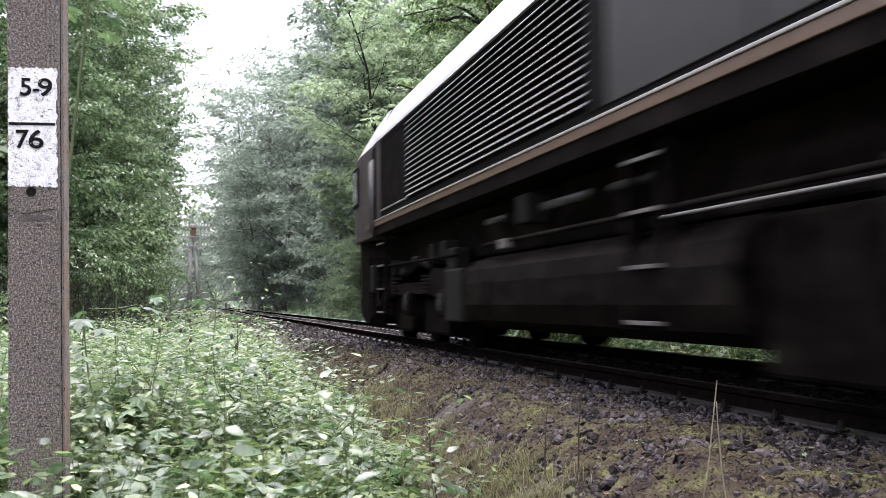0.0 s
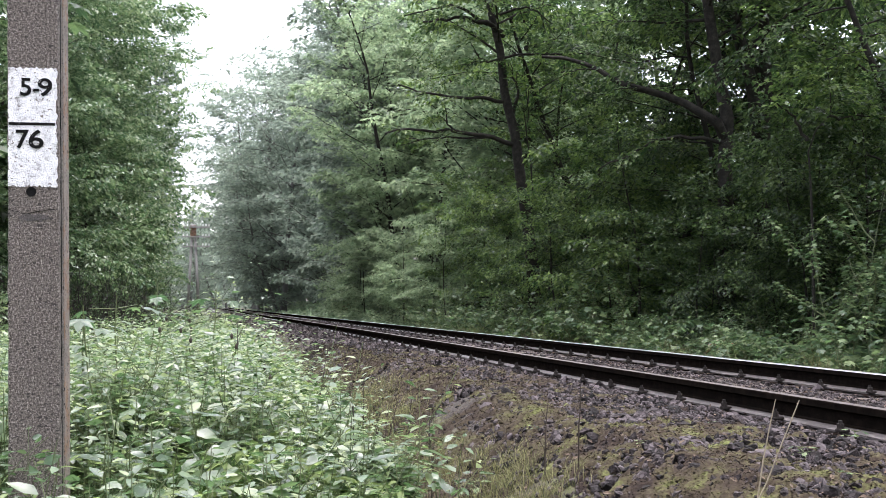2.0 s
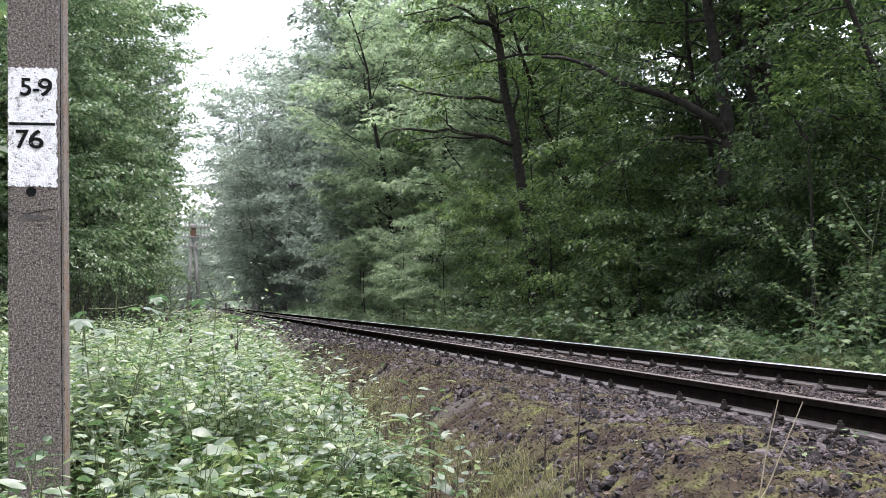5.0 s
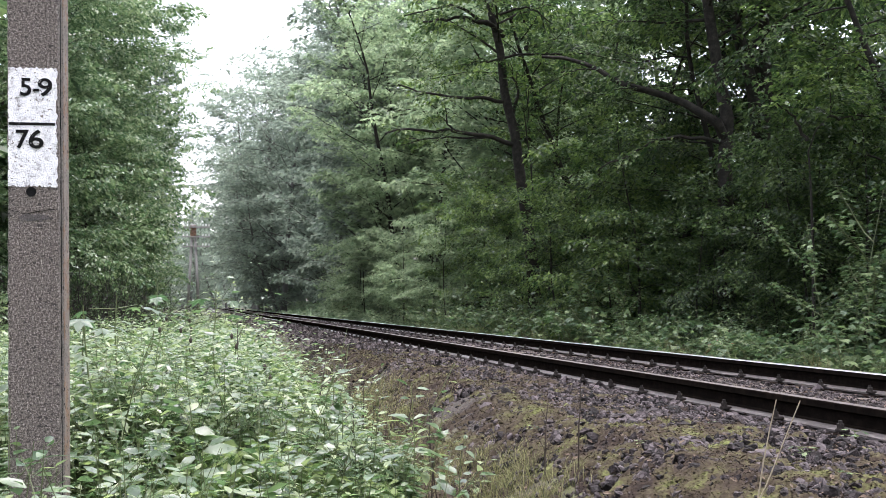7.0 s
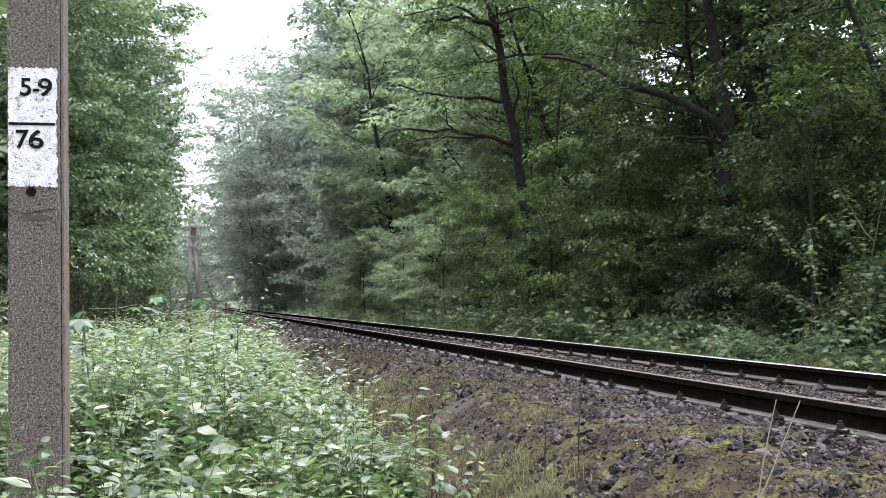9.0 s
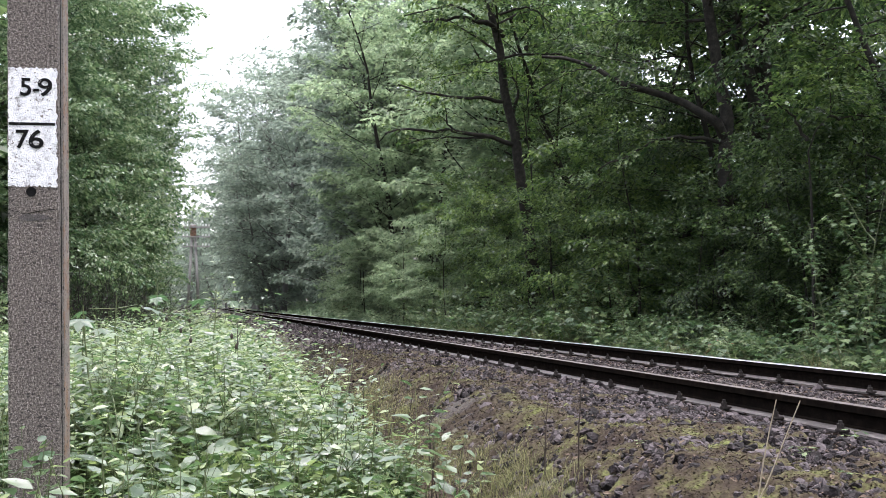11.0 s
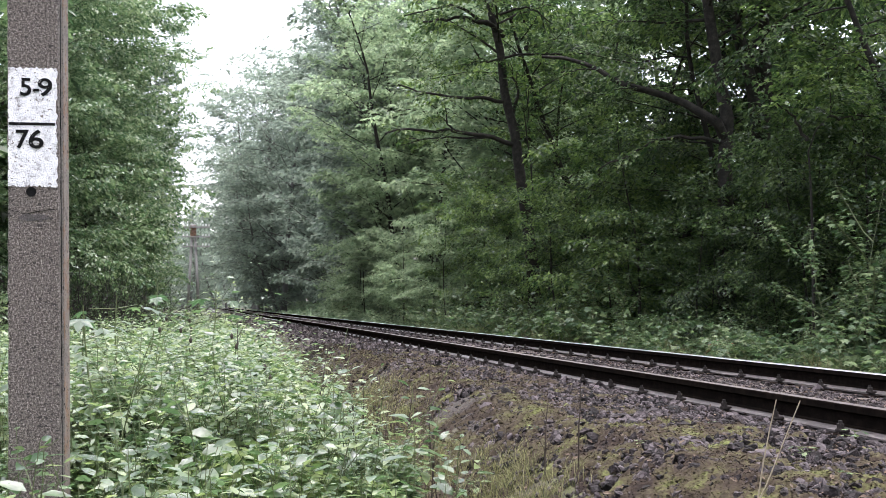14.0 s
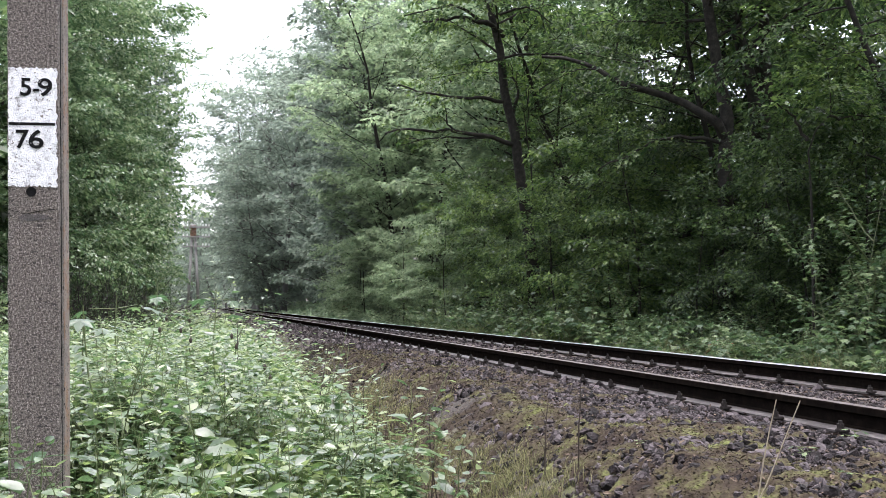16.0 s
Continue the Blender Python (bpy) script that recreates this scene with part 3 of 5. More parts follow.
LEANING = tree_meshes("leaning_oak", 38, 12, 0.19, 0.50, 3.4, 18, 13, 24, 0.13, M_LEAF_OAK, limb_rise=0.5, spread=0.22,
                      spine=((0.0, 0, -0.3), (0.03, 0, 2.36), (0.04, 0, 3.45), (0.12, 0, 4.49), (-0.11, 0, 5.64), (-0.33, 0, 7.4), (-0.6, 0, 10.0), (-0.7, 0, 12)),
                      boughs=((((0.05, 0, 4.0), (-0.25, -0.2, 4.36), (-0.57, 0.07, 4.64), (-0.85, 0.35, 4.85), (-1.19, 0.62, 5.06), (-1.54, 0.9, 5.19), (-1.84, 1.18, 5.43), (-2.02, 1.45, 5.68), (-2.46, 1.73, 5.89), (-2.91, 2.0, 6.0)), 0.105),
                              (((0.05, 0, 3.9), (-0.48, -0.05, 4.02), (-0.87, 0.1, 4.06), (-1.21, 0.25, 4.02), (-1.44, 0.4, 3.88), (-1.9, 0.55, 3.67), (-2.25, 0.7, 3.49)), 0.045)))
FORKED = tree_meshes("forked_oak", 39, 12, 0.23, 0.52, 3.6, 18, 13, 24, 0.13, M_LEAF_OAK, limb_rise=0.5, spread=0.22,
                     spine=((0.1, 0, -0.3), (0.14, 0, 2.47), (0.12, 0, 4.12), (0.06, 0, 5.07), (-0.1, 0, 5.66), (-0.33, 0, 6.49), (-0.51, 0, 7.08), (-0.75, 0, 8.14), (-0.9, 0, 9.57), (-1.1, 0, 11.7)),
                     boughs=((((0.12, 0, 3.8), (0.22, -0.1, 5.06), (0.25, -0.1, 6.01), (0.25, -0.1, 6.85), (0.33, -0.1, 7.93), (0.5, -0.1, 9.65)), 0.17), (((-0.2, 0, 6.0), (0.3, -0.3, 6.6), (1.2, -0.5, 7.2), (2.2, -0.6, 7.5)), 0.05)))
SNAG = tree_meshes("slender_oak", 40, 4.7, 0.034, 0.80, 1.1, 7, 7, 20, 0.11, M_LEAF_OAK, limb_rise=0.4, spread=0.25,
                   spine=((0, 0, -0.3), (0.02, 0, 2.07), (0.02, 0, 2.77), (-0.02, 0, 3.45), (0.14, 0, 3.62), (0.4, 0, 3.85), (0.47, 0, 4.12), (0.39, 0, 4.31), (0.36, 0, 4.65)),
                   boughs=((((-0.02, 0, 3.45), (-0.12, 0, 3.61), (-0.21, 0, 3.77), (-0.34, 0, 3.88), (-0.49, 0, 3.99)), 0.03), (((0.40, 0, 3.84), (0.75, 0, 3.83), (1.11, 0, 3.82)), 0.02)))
g = np.random.default_rng(5)


def plant_row(kinds, x0, x1, y0, y1, step, label, group, scale=(0.85, 1.2)):
    y = y0
    while y < y1:
        k = kinds[int(g.integers(0, len(kinds)))]
        x = g.uniform(x0, x1)
        make_tree(k, pose(x, y, ground_at(x, y), 0, 0, g.uniform(0, 360)) @ Matrix.Scale(g.uniform(*scale), 4), label, group)
        y += step * g.uniform(0.75, 1.25)


RIGHT, DEEPWOOD, LEFT, FARWOOD = "trees along the wood's edge", "trees deep in the wood", "trees beside the pole line", "tall far trees"
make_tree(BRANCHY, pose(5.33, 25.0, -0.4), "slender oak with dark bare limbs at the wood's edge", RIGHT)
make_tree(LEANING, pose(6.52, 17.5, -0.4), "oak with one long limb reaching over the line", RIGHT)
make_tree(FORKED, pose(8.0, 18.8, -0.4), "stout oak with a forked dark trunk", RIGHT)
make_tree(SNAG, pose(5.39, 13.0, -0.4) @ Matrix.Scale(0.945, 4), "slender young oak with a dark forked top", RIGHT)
plant_row(BEECH, 7.2, 8.2, 9.5, 14, 4.0, "young beech with layered dark green foliage", RIGHT)
plant_row(BEECH, 7.2, 8.2, 19.5, 31, 4.6, "young beech with layered dark green foliage", RIGHT)
for x, y, q in ((6.1, 15.0, 0.45), (5.9, 17.0, 0.5), (6.6, 13.4, 0.95), (7.4, 17.4, 0.9), (6.3, 16.5, 0.86), (5.5, 16.9, 0.72), (7.0, 15.6, 0.9), (6.3, 14.2, 0.8)):
    make_tree(SHADE, pose(x, y, ground_at(x, y), 0, 0, 97 * y) @ Matrix.Scale(q, 4), "low beech, leaf colour darkened for the wood's shade", RIGHT)
for x, y in ((4.9, 22.6), (5.5, 20.6)):
    make_tree(YOUNG[0], pose(x, y, ground_at(x, y), 0, 0, 70 * x) @ Matrix.Scale(0.8, 4), "low young beech with flat layers of leaves", RIGHT)
plant_row(YOUNG[:1], 5.5, 6.6, 19.5, 34, 2.6, "low young beech with flat layers of leaves", RIGHT)
plant_row(MID, 6.4, 7.6, 35.5, 56, 4.6, "hazel at the wood's edge, leaf colour lightened for haze", RIGHT)
for x, y in ((6.2, 46.5), (6.3, 51.0), (6.0, 56.5)):
    make_tree(MID[1], pose(x, y, ground_at(x, y), 0, 0, 61 * y), "hazel at the wood's edge, leaf colour lightened for haze", RIGHT)
for k in range(10):
    x, y = 4.9 + 0.4 * math.sin(2.1 * k), 33 + 2.9 * k
    make_tree(YOUNG[1], pose(x, y, ground_at(x, y), 0, 0, 73 * k) @ Matrix.Scale(0.85 + 0.2 * math.sin(1.3 * k), 4), "low young beech at the wood's edge, leaf colour lightened for haze", RIGHT)
for x, y, q in ((8.8, 24.5, 0.8), (8.6, 28.5, 0.85), (9.6, 21.5, 0.8)):
    make_tree(OAK[int(y) % 2], pose(x, y, ground_at(x, y), 0, 0, 53 * y) @ Matrix.Scale(q, 4), "oak with dark trunk and green foliage", RIGHT)
plant_row(MID, 8.8, 10.2, 36, 62, 5.5, "hazel behind the wood's edge, leaf colour lightened for haze", RIGHT)
plant_row(OAK, 9.5, 11.5, 16, 48, 6.0, "oak with dark trunk and green foliage", RIGHT)
plant_row(DEEP, 12, 16, 11, 70, 6.5, "broadleaf tree deep in the dark wood", DEEPWOOD)
plant_row(DEEP, 18, 24, 14, 80, 9.0, "broadleaf tree deep in the dark wood", DEEPWOOD, (1.0, 1.4))
plant_row(FAR, 6.5, 7.5, 54, 92, 6.0, "tall lime at the wood's edge, haze put into its colours", FARWOOD, (0.95, 1.15))
plant_row(REMOTE, 3.8, 5.4, 98, 160, 7.0, "tall lime where the line bends, haze put into its colours", FARWOOD, (0.95, 1.15))
plant_row(REMOTE, 9, 14, 60, 150, 16.0, "tall lime behind the wood's edge, haze put into its colours", FARWOOD, (1.0, 1.2))
# Two unseen rows behind the camera, added to shape the reflected light.
plant_row(DEEP, 9, 14, -60, 6, 12.0, "unseen broadleaf tree added behind the camera to shape the light", DEEPWOOD)
plant_row(DEEP, -18, -13, -60, 8, 12.0, "unseen broadleaf tree added beside the clearing to shape the light", DEEPWOOD)
plant_row(SIDE, -7.9, -7.2, 25, 56, 4.0, "leafy hornbeam beside the pole line", LEFT)
for x, y, q in ((-7.2, 39.0, 1.0), (-7.1, 47.0, 1.05), (-7.0, 55.0, 1.1)):
    make_tree(SIDE[int(y) % 3], pose(x, y, ground_at(x, y), 0, 0, 41 * y) @ Matrix.Scale(q, 4), "leafy hornbeam beside the pole line", LEFT)
plant_row(DEEP, -12, -10.5, 18, 60, 5.5, "leafy hornbeam behind the clearing", LEFT)
plant_row(DEEP, -19, -14, 15, 70, 7.0, "broadleaf tree deep in the dark wood", DEEPWOOD)
plant_row(FAR, -8.7, -7.7, 65, 120, 11, "tall tree beside the pole line, haze put into its colours", FARWOOD, (0.7, 0.9))
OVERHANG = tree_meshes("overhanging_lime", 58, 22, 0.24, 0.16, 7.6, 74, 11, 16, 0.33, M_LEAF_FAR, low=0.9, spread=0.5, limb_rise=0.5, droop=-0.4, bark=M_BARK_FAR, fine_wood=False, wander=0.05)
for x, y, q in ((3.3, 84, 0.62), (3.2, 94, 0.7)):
    make_tree(REMOTE[0], pose(x, y, ground_at(x, y), 0, 0, 37 * y) @ Matrix.Scale(q, 4), "rounded lime beside the line, haze put into its colours", FARWOOD)
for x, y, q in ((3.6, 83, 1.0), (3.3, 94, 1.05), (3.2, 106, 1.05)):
    make_tree(OVERHANG, pose(x, y, ground_at(x, y), 0, 0, 37 * y) @ Matrix.Scale(q, 4), "rounded lime beside the line, haze put into its colours", FARWOOD)
plant_row(REMOTE, -10, 4, 165, 200, 5, "tall tree closing the clearing, haze put into its colours", FARWOOD, (0.7, 0.82))


def wall_of_leaves(name, n, x0, x1, y0, y1, z1, size, mat, label, seed):
    """The rest of the wood, far inside: a deep mass of foliage from the ground up."""
    g = np.random.default_rng(seed)
    x, y, z = g.uniform(x0, x1, n), g.uniform(y0, y1, n), z1 * g.uniform(0, 1, n) - 0.5
    L = size * g.uniform(0.6, 1.4, n)
    v, f = leaves(np.stack([x, y, z], -1), g.normal(size=(n, 3)), np.array([0, 0, 1.0]) + g.normal(size=(n, 3)) * 0.6, L, L * 0.7)
    return tagged(new(name, mesh_from(name, v, f, mat)), label, "wood", kind="stuff")


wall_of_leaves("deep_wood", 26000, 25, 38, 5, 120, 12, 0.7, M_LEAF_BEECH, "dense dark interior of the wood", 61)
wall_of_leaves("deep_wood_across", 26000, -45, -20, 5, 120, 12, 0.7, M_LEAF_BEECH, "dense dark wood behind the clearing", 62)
wall_of_leaves("wood_at_the_bend", 16000, -30, 30, 205, 220, 15, 0.8, M_LEAF_FAR, "wood where the line bends away, haze put into its leaf colour", 63)

# ---------------------------------------------------------------- undergrowth
def maple_blades(pos, way, up, size):
    """Five-lobed leaves."""
    ang = np.radians([0, 22, 45, 68, 100, 130, 180, 230, 260, 292, 315, 338])
    rad = np.array([1.0, 0.55, 0.85, 0.45, 0.62, 0.35, 0.12, 0.35, 0.62, 0.45, 0.85, 0.55])
    way = unit(np.asarray(way, float))
    side = unit(np.cross(way, up))
    nor = np.cross(side, way)
    S = np.asarray(size)[:, None, None]
    c = np.asarray(pos)[:, None] + way[:, None] * S * 0.35
    ring = c + S * 0.62 * (np.cos(ang) * rad)[None, :, None] * way[:, None] + S * 0.62 * (np.sin(ang) * rad)[None, :, None] * side[:, None] - nor[:, None] * S * 0.18 * (rad ** 2)[None, :, None]
    v = np.concatenate([c, ring], 1)
    k = len(ang)
    f = np.array([[0, 1 + i, 1 + (i + 1) % k] for i in range(k)])
    return v.reshape(-1, 3), (f[None] + (np.arange(len(pos)) * (k + 1))[:, None, None]).reshape(-1, 3)


def sapling_meshes(seed, height, pairs, size, side_shoots=2, bare=0.25, sway=0.15, mat=None):
    """A maple sapling: thin stem, side shoots and opposite pairs of lobed leaves on stalks."""
    g = np.random.default_rng(seed)
    stems = [curve((0, 0, -0.05), (g.uniform(-sway, sway), g.uniform(-sway, sway), 1), height, (0, 0, 0.1), 8, g, 0.4 * sway)]
    for k in range(side_shoots):
        a, d = along(stems[0], g.uniform(1.5, 5))
        az = g.uniform(0, 6.28)
        stems.append(curve(a, (math.cos(az), math.sin(az), 0.7), height * g.uniform(0.3, 0.5), (0, 0, 0.3), 6, g, 0.08))
    wood = [tube(s, np.linspace(0.009, 0.003, len(s)) * (height / 1.2) ** 0.4, 5) for s in stems]
    pos, way, up = [], [], []
    for s in stems:
        m = max(3, int(pairs * len(s) / 8))
        for j in range(m):
            q = (bare + (0.98 - bare) * (j + 0.5) / m) * (len(s) - 1)
            b, d = along(s, q)
            az = (j % 2) * 1.57 + g.uniform(-0.4, 0.4)
            for sg in (0, math.pi):
                out = np.array([math.cos(az + sg), math.sin(az + sg), g.uniform(0.0, 0.35)])
                stalk = size * g.uniform(0.4, 0.9)
                wood.append(tube(np.array([b, b + out * stalk]), [0.003, 0.002], 3))
                pos.append(b + out * stalk)
                way.append(out + np.array([0, 0, -0.45 + g.normal() * 0.15]))
                up.append(np.array([0, 0, 1.0]) + g.normal(size=3) * 0.25)
    v, f = maple_blades(np.array(pos), np.array(way), np.array(up), size * g.uniform(0.65, 1.2, len(pos)))
    wv, wf = merge(wood)
    return mesh_from("sapling_stem", wv, wf, M_STEM, True), mesh_from("sapling_leaves", v, f, mat or M_LEAF_MAPLE)


def make_plant(name, meshes, m, scale, label, category, group=""):
    t = new(name)
    t.matrix_basis = m
    t.scale = (scale, scale, scale)
    part("stem", meshes[0], t)
    part("foliage", meshes[1], t)
    return tagged(t, label, category, group)


SAPLING = [sapling_meshes(100 + i, h, n, s, k) for i, (h, n, s, k) in enumerate(((1.2, 7, 0.16, 1), (0.9, 6, 0.15, 2), (1.6, 8, 0.17, 3), (3.1, 26, 0.135, 6), (0.7, 5, 0.13, 1), (1.2, 9, 0.15, 3)))]
CANOPY = sapling_meshes(123, 2.9, 12, 0.16, 0, 0.82, 0.0)
SAPLINGS = []
SEEDLING = sapling_meshes(141, 0.11, 3, 0.05, 0, 0.6, 0.1)
for k in range(80):
    y = 8.0 + 36 * (k / 80) ** 1.5 + g.uniform(-0.4, 0.4)
    x = g.uniform(3.5, 5.3)
    SAPLINGS.append((make_plant("maple_sapling", SAPLING[int(g.choice([1, 4]) if y < 17 else g.choice([0, 1, 2, 4]))], pose(x, y, ground_at(x, y), 0, 0, g.uniform(0, 360)), g.uniform(0.8, 1.25),
                     "young maple with broad green lobed leaves", "sapling", "saplings in front of the wood"), x, y))
for k in range(26):
    y = 12.5 + 24 * (k / 26) ** 1.2 + g.uniform(-0.4, 0.4)
    x = g.uniform(3.9, 4.9)
    SAPLINGS.append((make_plant("maple_sapling", SAPLING[3 if k % 2 else 2], pose(x, y, ground_at(x, y), 0, 0, g.uniform(0, 360)), (g.uniform(0.42, 0.6) if k % 2 else g.uniform(0.8, 1.2)) * (0.6 if y < 17 else 1.0),
                     "bushy young maple with broad green leaves", "sapling", "saplings in front of the wood"), x, y))
for x, y, q in ((5.15, 11.3, 0.9), (5.6, 14.5, 0.55), (5.0, 11.9, 0.75)):
    SAPLINGS.append((make_plant("maple_sapling", SAPLING[3], pose(x, y, ground_at(x, y), 0, 0, g.uniform(0, 360)), q, "tall slender maple sapling with tiers of leaves", "sapling", "saplings in front of the wood"), x, y))
LUSH = [sapling_meshes(150 + i, h, n, z, k, 0.2, 0.15, M_LEAF_MAPLE) for i, (h, n, z, k) in enumerate(((1.5, 11, 0.155, 4), (1.1, 9, 0.15, 4)))]
for x, y, q in ((4.55, 10.9, 0.95), (4.3, 11.5, 0.75), (4.1, 12.3, 0.7), (3.95, 12.9, 0.62), (4.3, 13.4, 0.75), (4.2, 15.6, 0.8), (4.1, 18.5, 0.8), (4.4, 21.0, 0.8), (4.0, 17.0, 0.75), (4.3, 19.6, 0.85), (4.2, 23.0, 0.9), (4.4, 26.0, 0.9)):
    SAPLINGS.append((make_plant("maple_sapling", LUSH[int(10 * y) % 2], pose(x, y, ground_at(x, y), 0, 0, 131 * y), q, "lush young maple with large glossy leaves", "sapling", "saplings in front of the wood"), x, y))
TALL = make_plant("maple_sapling", CANOPY, pose(-4.01, 4.6, ground_at(-4, 4.9), 0, 0, 40), 1.0, "slender maple sapling standing behind the concrete post", "sapling")
for x, y, q in ((-3.66, 5.0, 1.0), (-3.80, 6.1, 0.95), (-3.55, 5.9, 1.05), (-3.42, 7.4, 1.1), (-3.75, 7.0, 1.12)):
    make_plant("maple_sapling", SAPLING[5], pose(x, y, ground_at(x, y), 0, 0, 90 * y), q, "small maple sapling among tall herbs", "sapling")
TALL2 = make_plant("maple_sapling", SAPLING[2], pose(-4.35, 6.6, ground_at(-4.3, 6.6), 0, 0, 120), 0.62, "maple sapling among tall herbs", "sapling")


M_LEAF_DEAD = leaf_material("russet_dead_leaves", [(0.09, 0.04, 0.02), (0.16, 0.065, 0.03), (0.22, 0.10, 0.05)], rough=0.6)
DEAD = sapling_meshes(131, 0.55, 7, 0.10, 3, 0.2, 0.15, M_LEAF_DEAD)
for x, y, q in ((4.6, 14.2, 1.1), (4.7, 14.7, 0.9), (4.9, 54.0, 2.2)):
    make_plant("dead_shrub", DEAD, pose(x, y, ground_at(x, y), 0, 0, 50 * y), q, "small shrub with russet dead leaves", "shrub")
for x, y, q in ((-0.16, 4.40, 1.0), (-0.69, 4.03, 0.9), (-1.83, 5.4, 1.4), (-0.87, 3.46, 0.7), (-0.5, 5.2, 0.4), (-1.2, 4.6, 0.45), (-1.5, 3.9, 0.6), (-1.35, 5.8, 0.6)):
    make_plant("seedling", SEEDLING, pose(x, y, ground_at(x, y) + 0.01, 0, 0, 300 * x), q, "tiny green seedling growing in the ballast", "seedling", "seedlings in the ballast")


def clumps(n, x0, x1, y0, y1, size, tall, g, shell=0.6, tilt=0.5):
    """Loose leaves of low growth over a stretch of ground, heaped up by noise."""
    x, y = g.uniform(x0, x1, n), y0 + (y1 - y0) * g.uniform(0, 1, n) ** 1.4
    # a ragged border in place of a straight one
    rag = np.array([noise.noise(Vector((a * 1.3, b * 1.3, 3))) for a, b in zip(x, y)]) * 0.6 + g.normal(size=n) * 0.12
    x = np.where(x - x0 < 0.35 + rag, x + 0.5 + rag, x)
    y = np.where(y - y0 < 0.25 + rag, y + 0.5 + rag, y)
    hump = np.array([0.5 + 0.5 * noise.noise(Vector((a * 0.9, b * 0.9, 9))) + 0.3 * noise.noise(Vector((a * 2.7, b * 2.7, 2))) for a, b in zip(x, y)])
    z = ground_height(x, y) + tall(x, y) * np.clip(hump, 0.1, 1.2) * g.uniform(0.15, 1, n) ** shell
    az = g.uniform(0, 6.283, n)
    way = np.stack([np.cos(az), np.sin(az), g.normal(size=n) * 0.35 * (tilt / 0.5) - 0.15], -1)
    L = size * g.uniform(0.6, 1.4, n)
    return leaves(np.stack([x, y, z], -1), way, np.array([0, 0, 1.0]) + g.normal(size=(n, 3)) * tilt, L, L * g.uniform(0.4, 0.7, n))


def far_tall(x, y):
    return np.clip((x - 2.7) / 2.5, 0.12, 1.0) * np.where(y < 16, 0.7, 1.0)


v, f = merge([clumps(11000, 3.3, 8.5, 8, 30, 0.12, far_tall, g, 0.3), clumps(9000, 4.3, 8, 9, 30, 0.17, far_tall, g, 0.3)])
tagged(new("undergrowth", mesh_from("undergrowth", v, f, M_LEAF_MAPLE)), "low leafy green undergrowth along the wood's edge", "undergrowth", kind="stuff")
v, f = clumps(8000, 3.3, 8.5, 30, 60, 0.15, far_tall, g, 0.3)
v2, f2 = clumps(9000, 2.7, 9, 48, 120, 0.26, lambda x, y: 1.5 * np.clip((x - 2.4) / 2.0, 0.15, 1.3), g)
v, f = merge([(v, f), (v2, f2)])
tagged(new("undergrowth", mesh_from("undergrowth", v, f, M_LEAF_MID)), "low green undergrowth along the wood's edge", "undergrowth", kind="stuff")
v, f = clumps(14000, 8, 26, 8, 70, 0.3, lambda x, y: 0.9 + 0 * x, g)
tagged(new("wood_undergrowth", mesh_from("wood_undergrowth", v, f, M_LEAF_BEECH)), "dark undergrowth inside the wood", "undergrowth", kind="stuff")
v, f = clumps(16000, -16, -5.2, 12, 80, 0.16, lambda x, y: np.clip((-4.6 - x) / 2, 0.2, 1.3), g)
tagged(new("thicket", mesh_from("thicket", v, f, M_LEAF_HORNBEAM)), "dense thicket under the trees beside the pole line", "undergrowth", kind="stuff")


def brush_meshes(seed):
    """A dead brush heap: crossing dark twigs with a few small leaves."""
    g = np.random.default_rng(seed)
    ps, pos = [], []
    for k in range(70):
        az = g.uniform(0, 6.283)
        a = np.array([g.normal() * 0.4, g.normal() * 0.4, -0.05])
        pl = curve(a, (math.cos(az) * 0.7, math.sin(az) * 0.7, g.uniform(0.5, 1.5)), g.uniform(1.0, 2.1), (0, 0, -0.5), 7, g, 0.16)
        ps.append(tube(pl, np.linspace(0.011, 0.003, 7), 4))
        for j in range(4):
            b, d = along(pl, g.uniform(1.5, 5.9))
            tw = curve(b, d + g.normal(size=3) * 0.7, g.uniform(0.3, 0.7), (0, 0, -0.3), 4, g, 0.15)
            ps.append(tube(tw, np.linspace(0.005, 0.002, 4), 3))
            pos.extend(tw[1:] + g.normal(size=(3, 3)) * 0.04)
    pos = np.array(pos)
    L = 0.055 * g.uniform(0.6, 1.4, len(pos))
    v, f = merge(ps)
    lv, lf = leaves(pos, g.normal(size=(len(pos), 3)), np.array([0, 0, 1.0]) + g.normal(size=(len(pos), 3)) * 0.5, L, L * 0.6)
    return mesh_from("brush_twigs", v, f, M_BARK, True), mesh_from("brush_leaves", lv, lf, M_LEAF_BEECH)


BRUSH = [brush_meshes(300 + i) for i in range(2)]
for x, y, q in ((-4.4, 24.0, 0.8), (-5.1, 23.0, 1.0), (-5.6, 24.6, 1.15), (-6.2, 23.4, 1.1), (-6.9, 24.4, 1.2), (-5.0, 26.5, 1.1), (-7.6, 23.2, 1.1), (-4.7, 21.5, 0.75), (-5.4, 21.2, 0.9)):
    t = new("shrub")
    t.matrix_basis = pose(x, y, ground_at(x, y), 0, 0, 77 * y) @ Matrix.Scale(q, 4)
    part("twig_tangle", BRUSH[int(10 * y) % 2][0], t, "tangled dark twigs")
    part("foliage", BRUSH[int(10 * y) % 2][1], t)
    tagged(t, "dark tangled half-dead brush below the trees", "shrub", "brush beside the pole line")


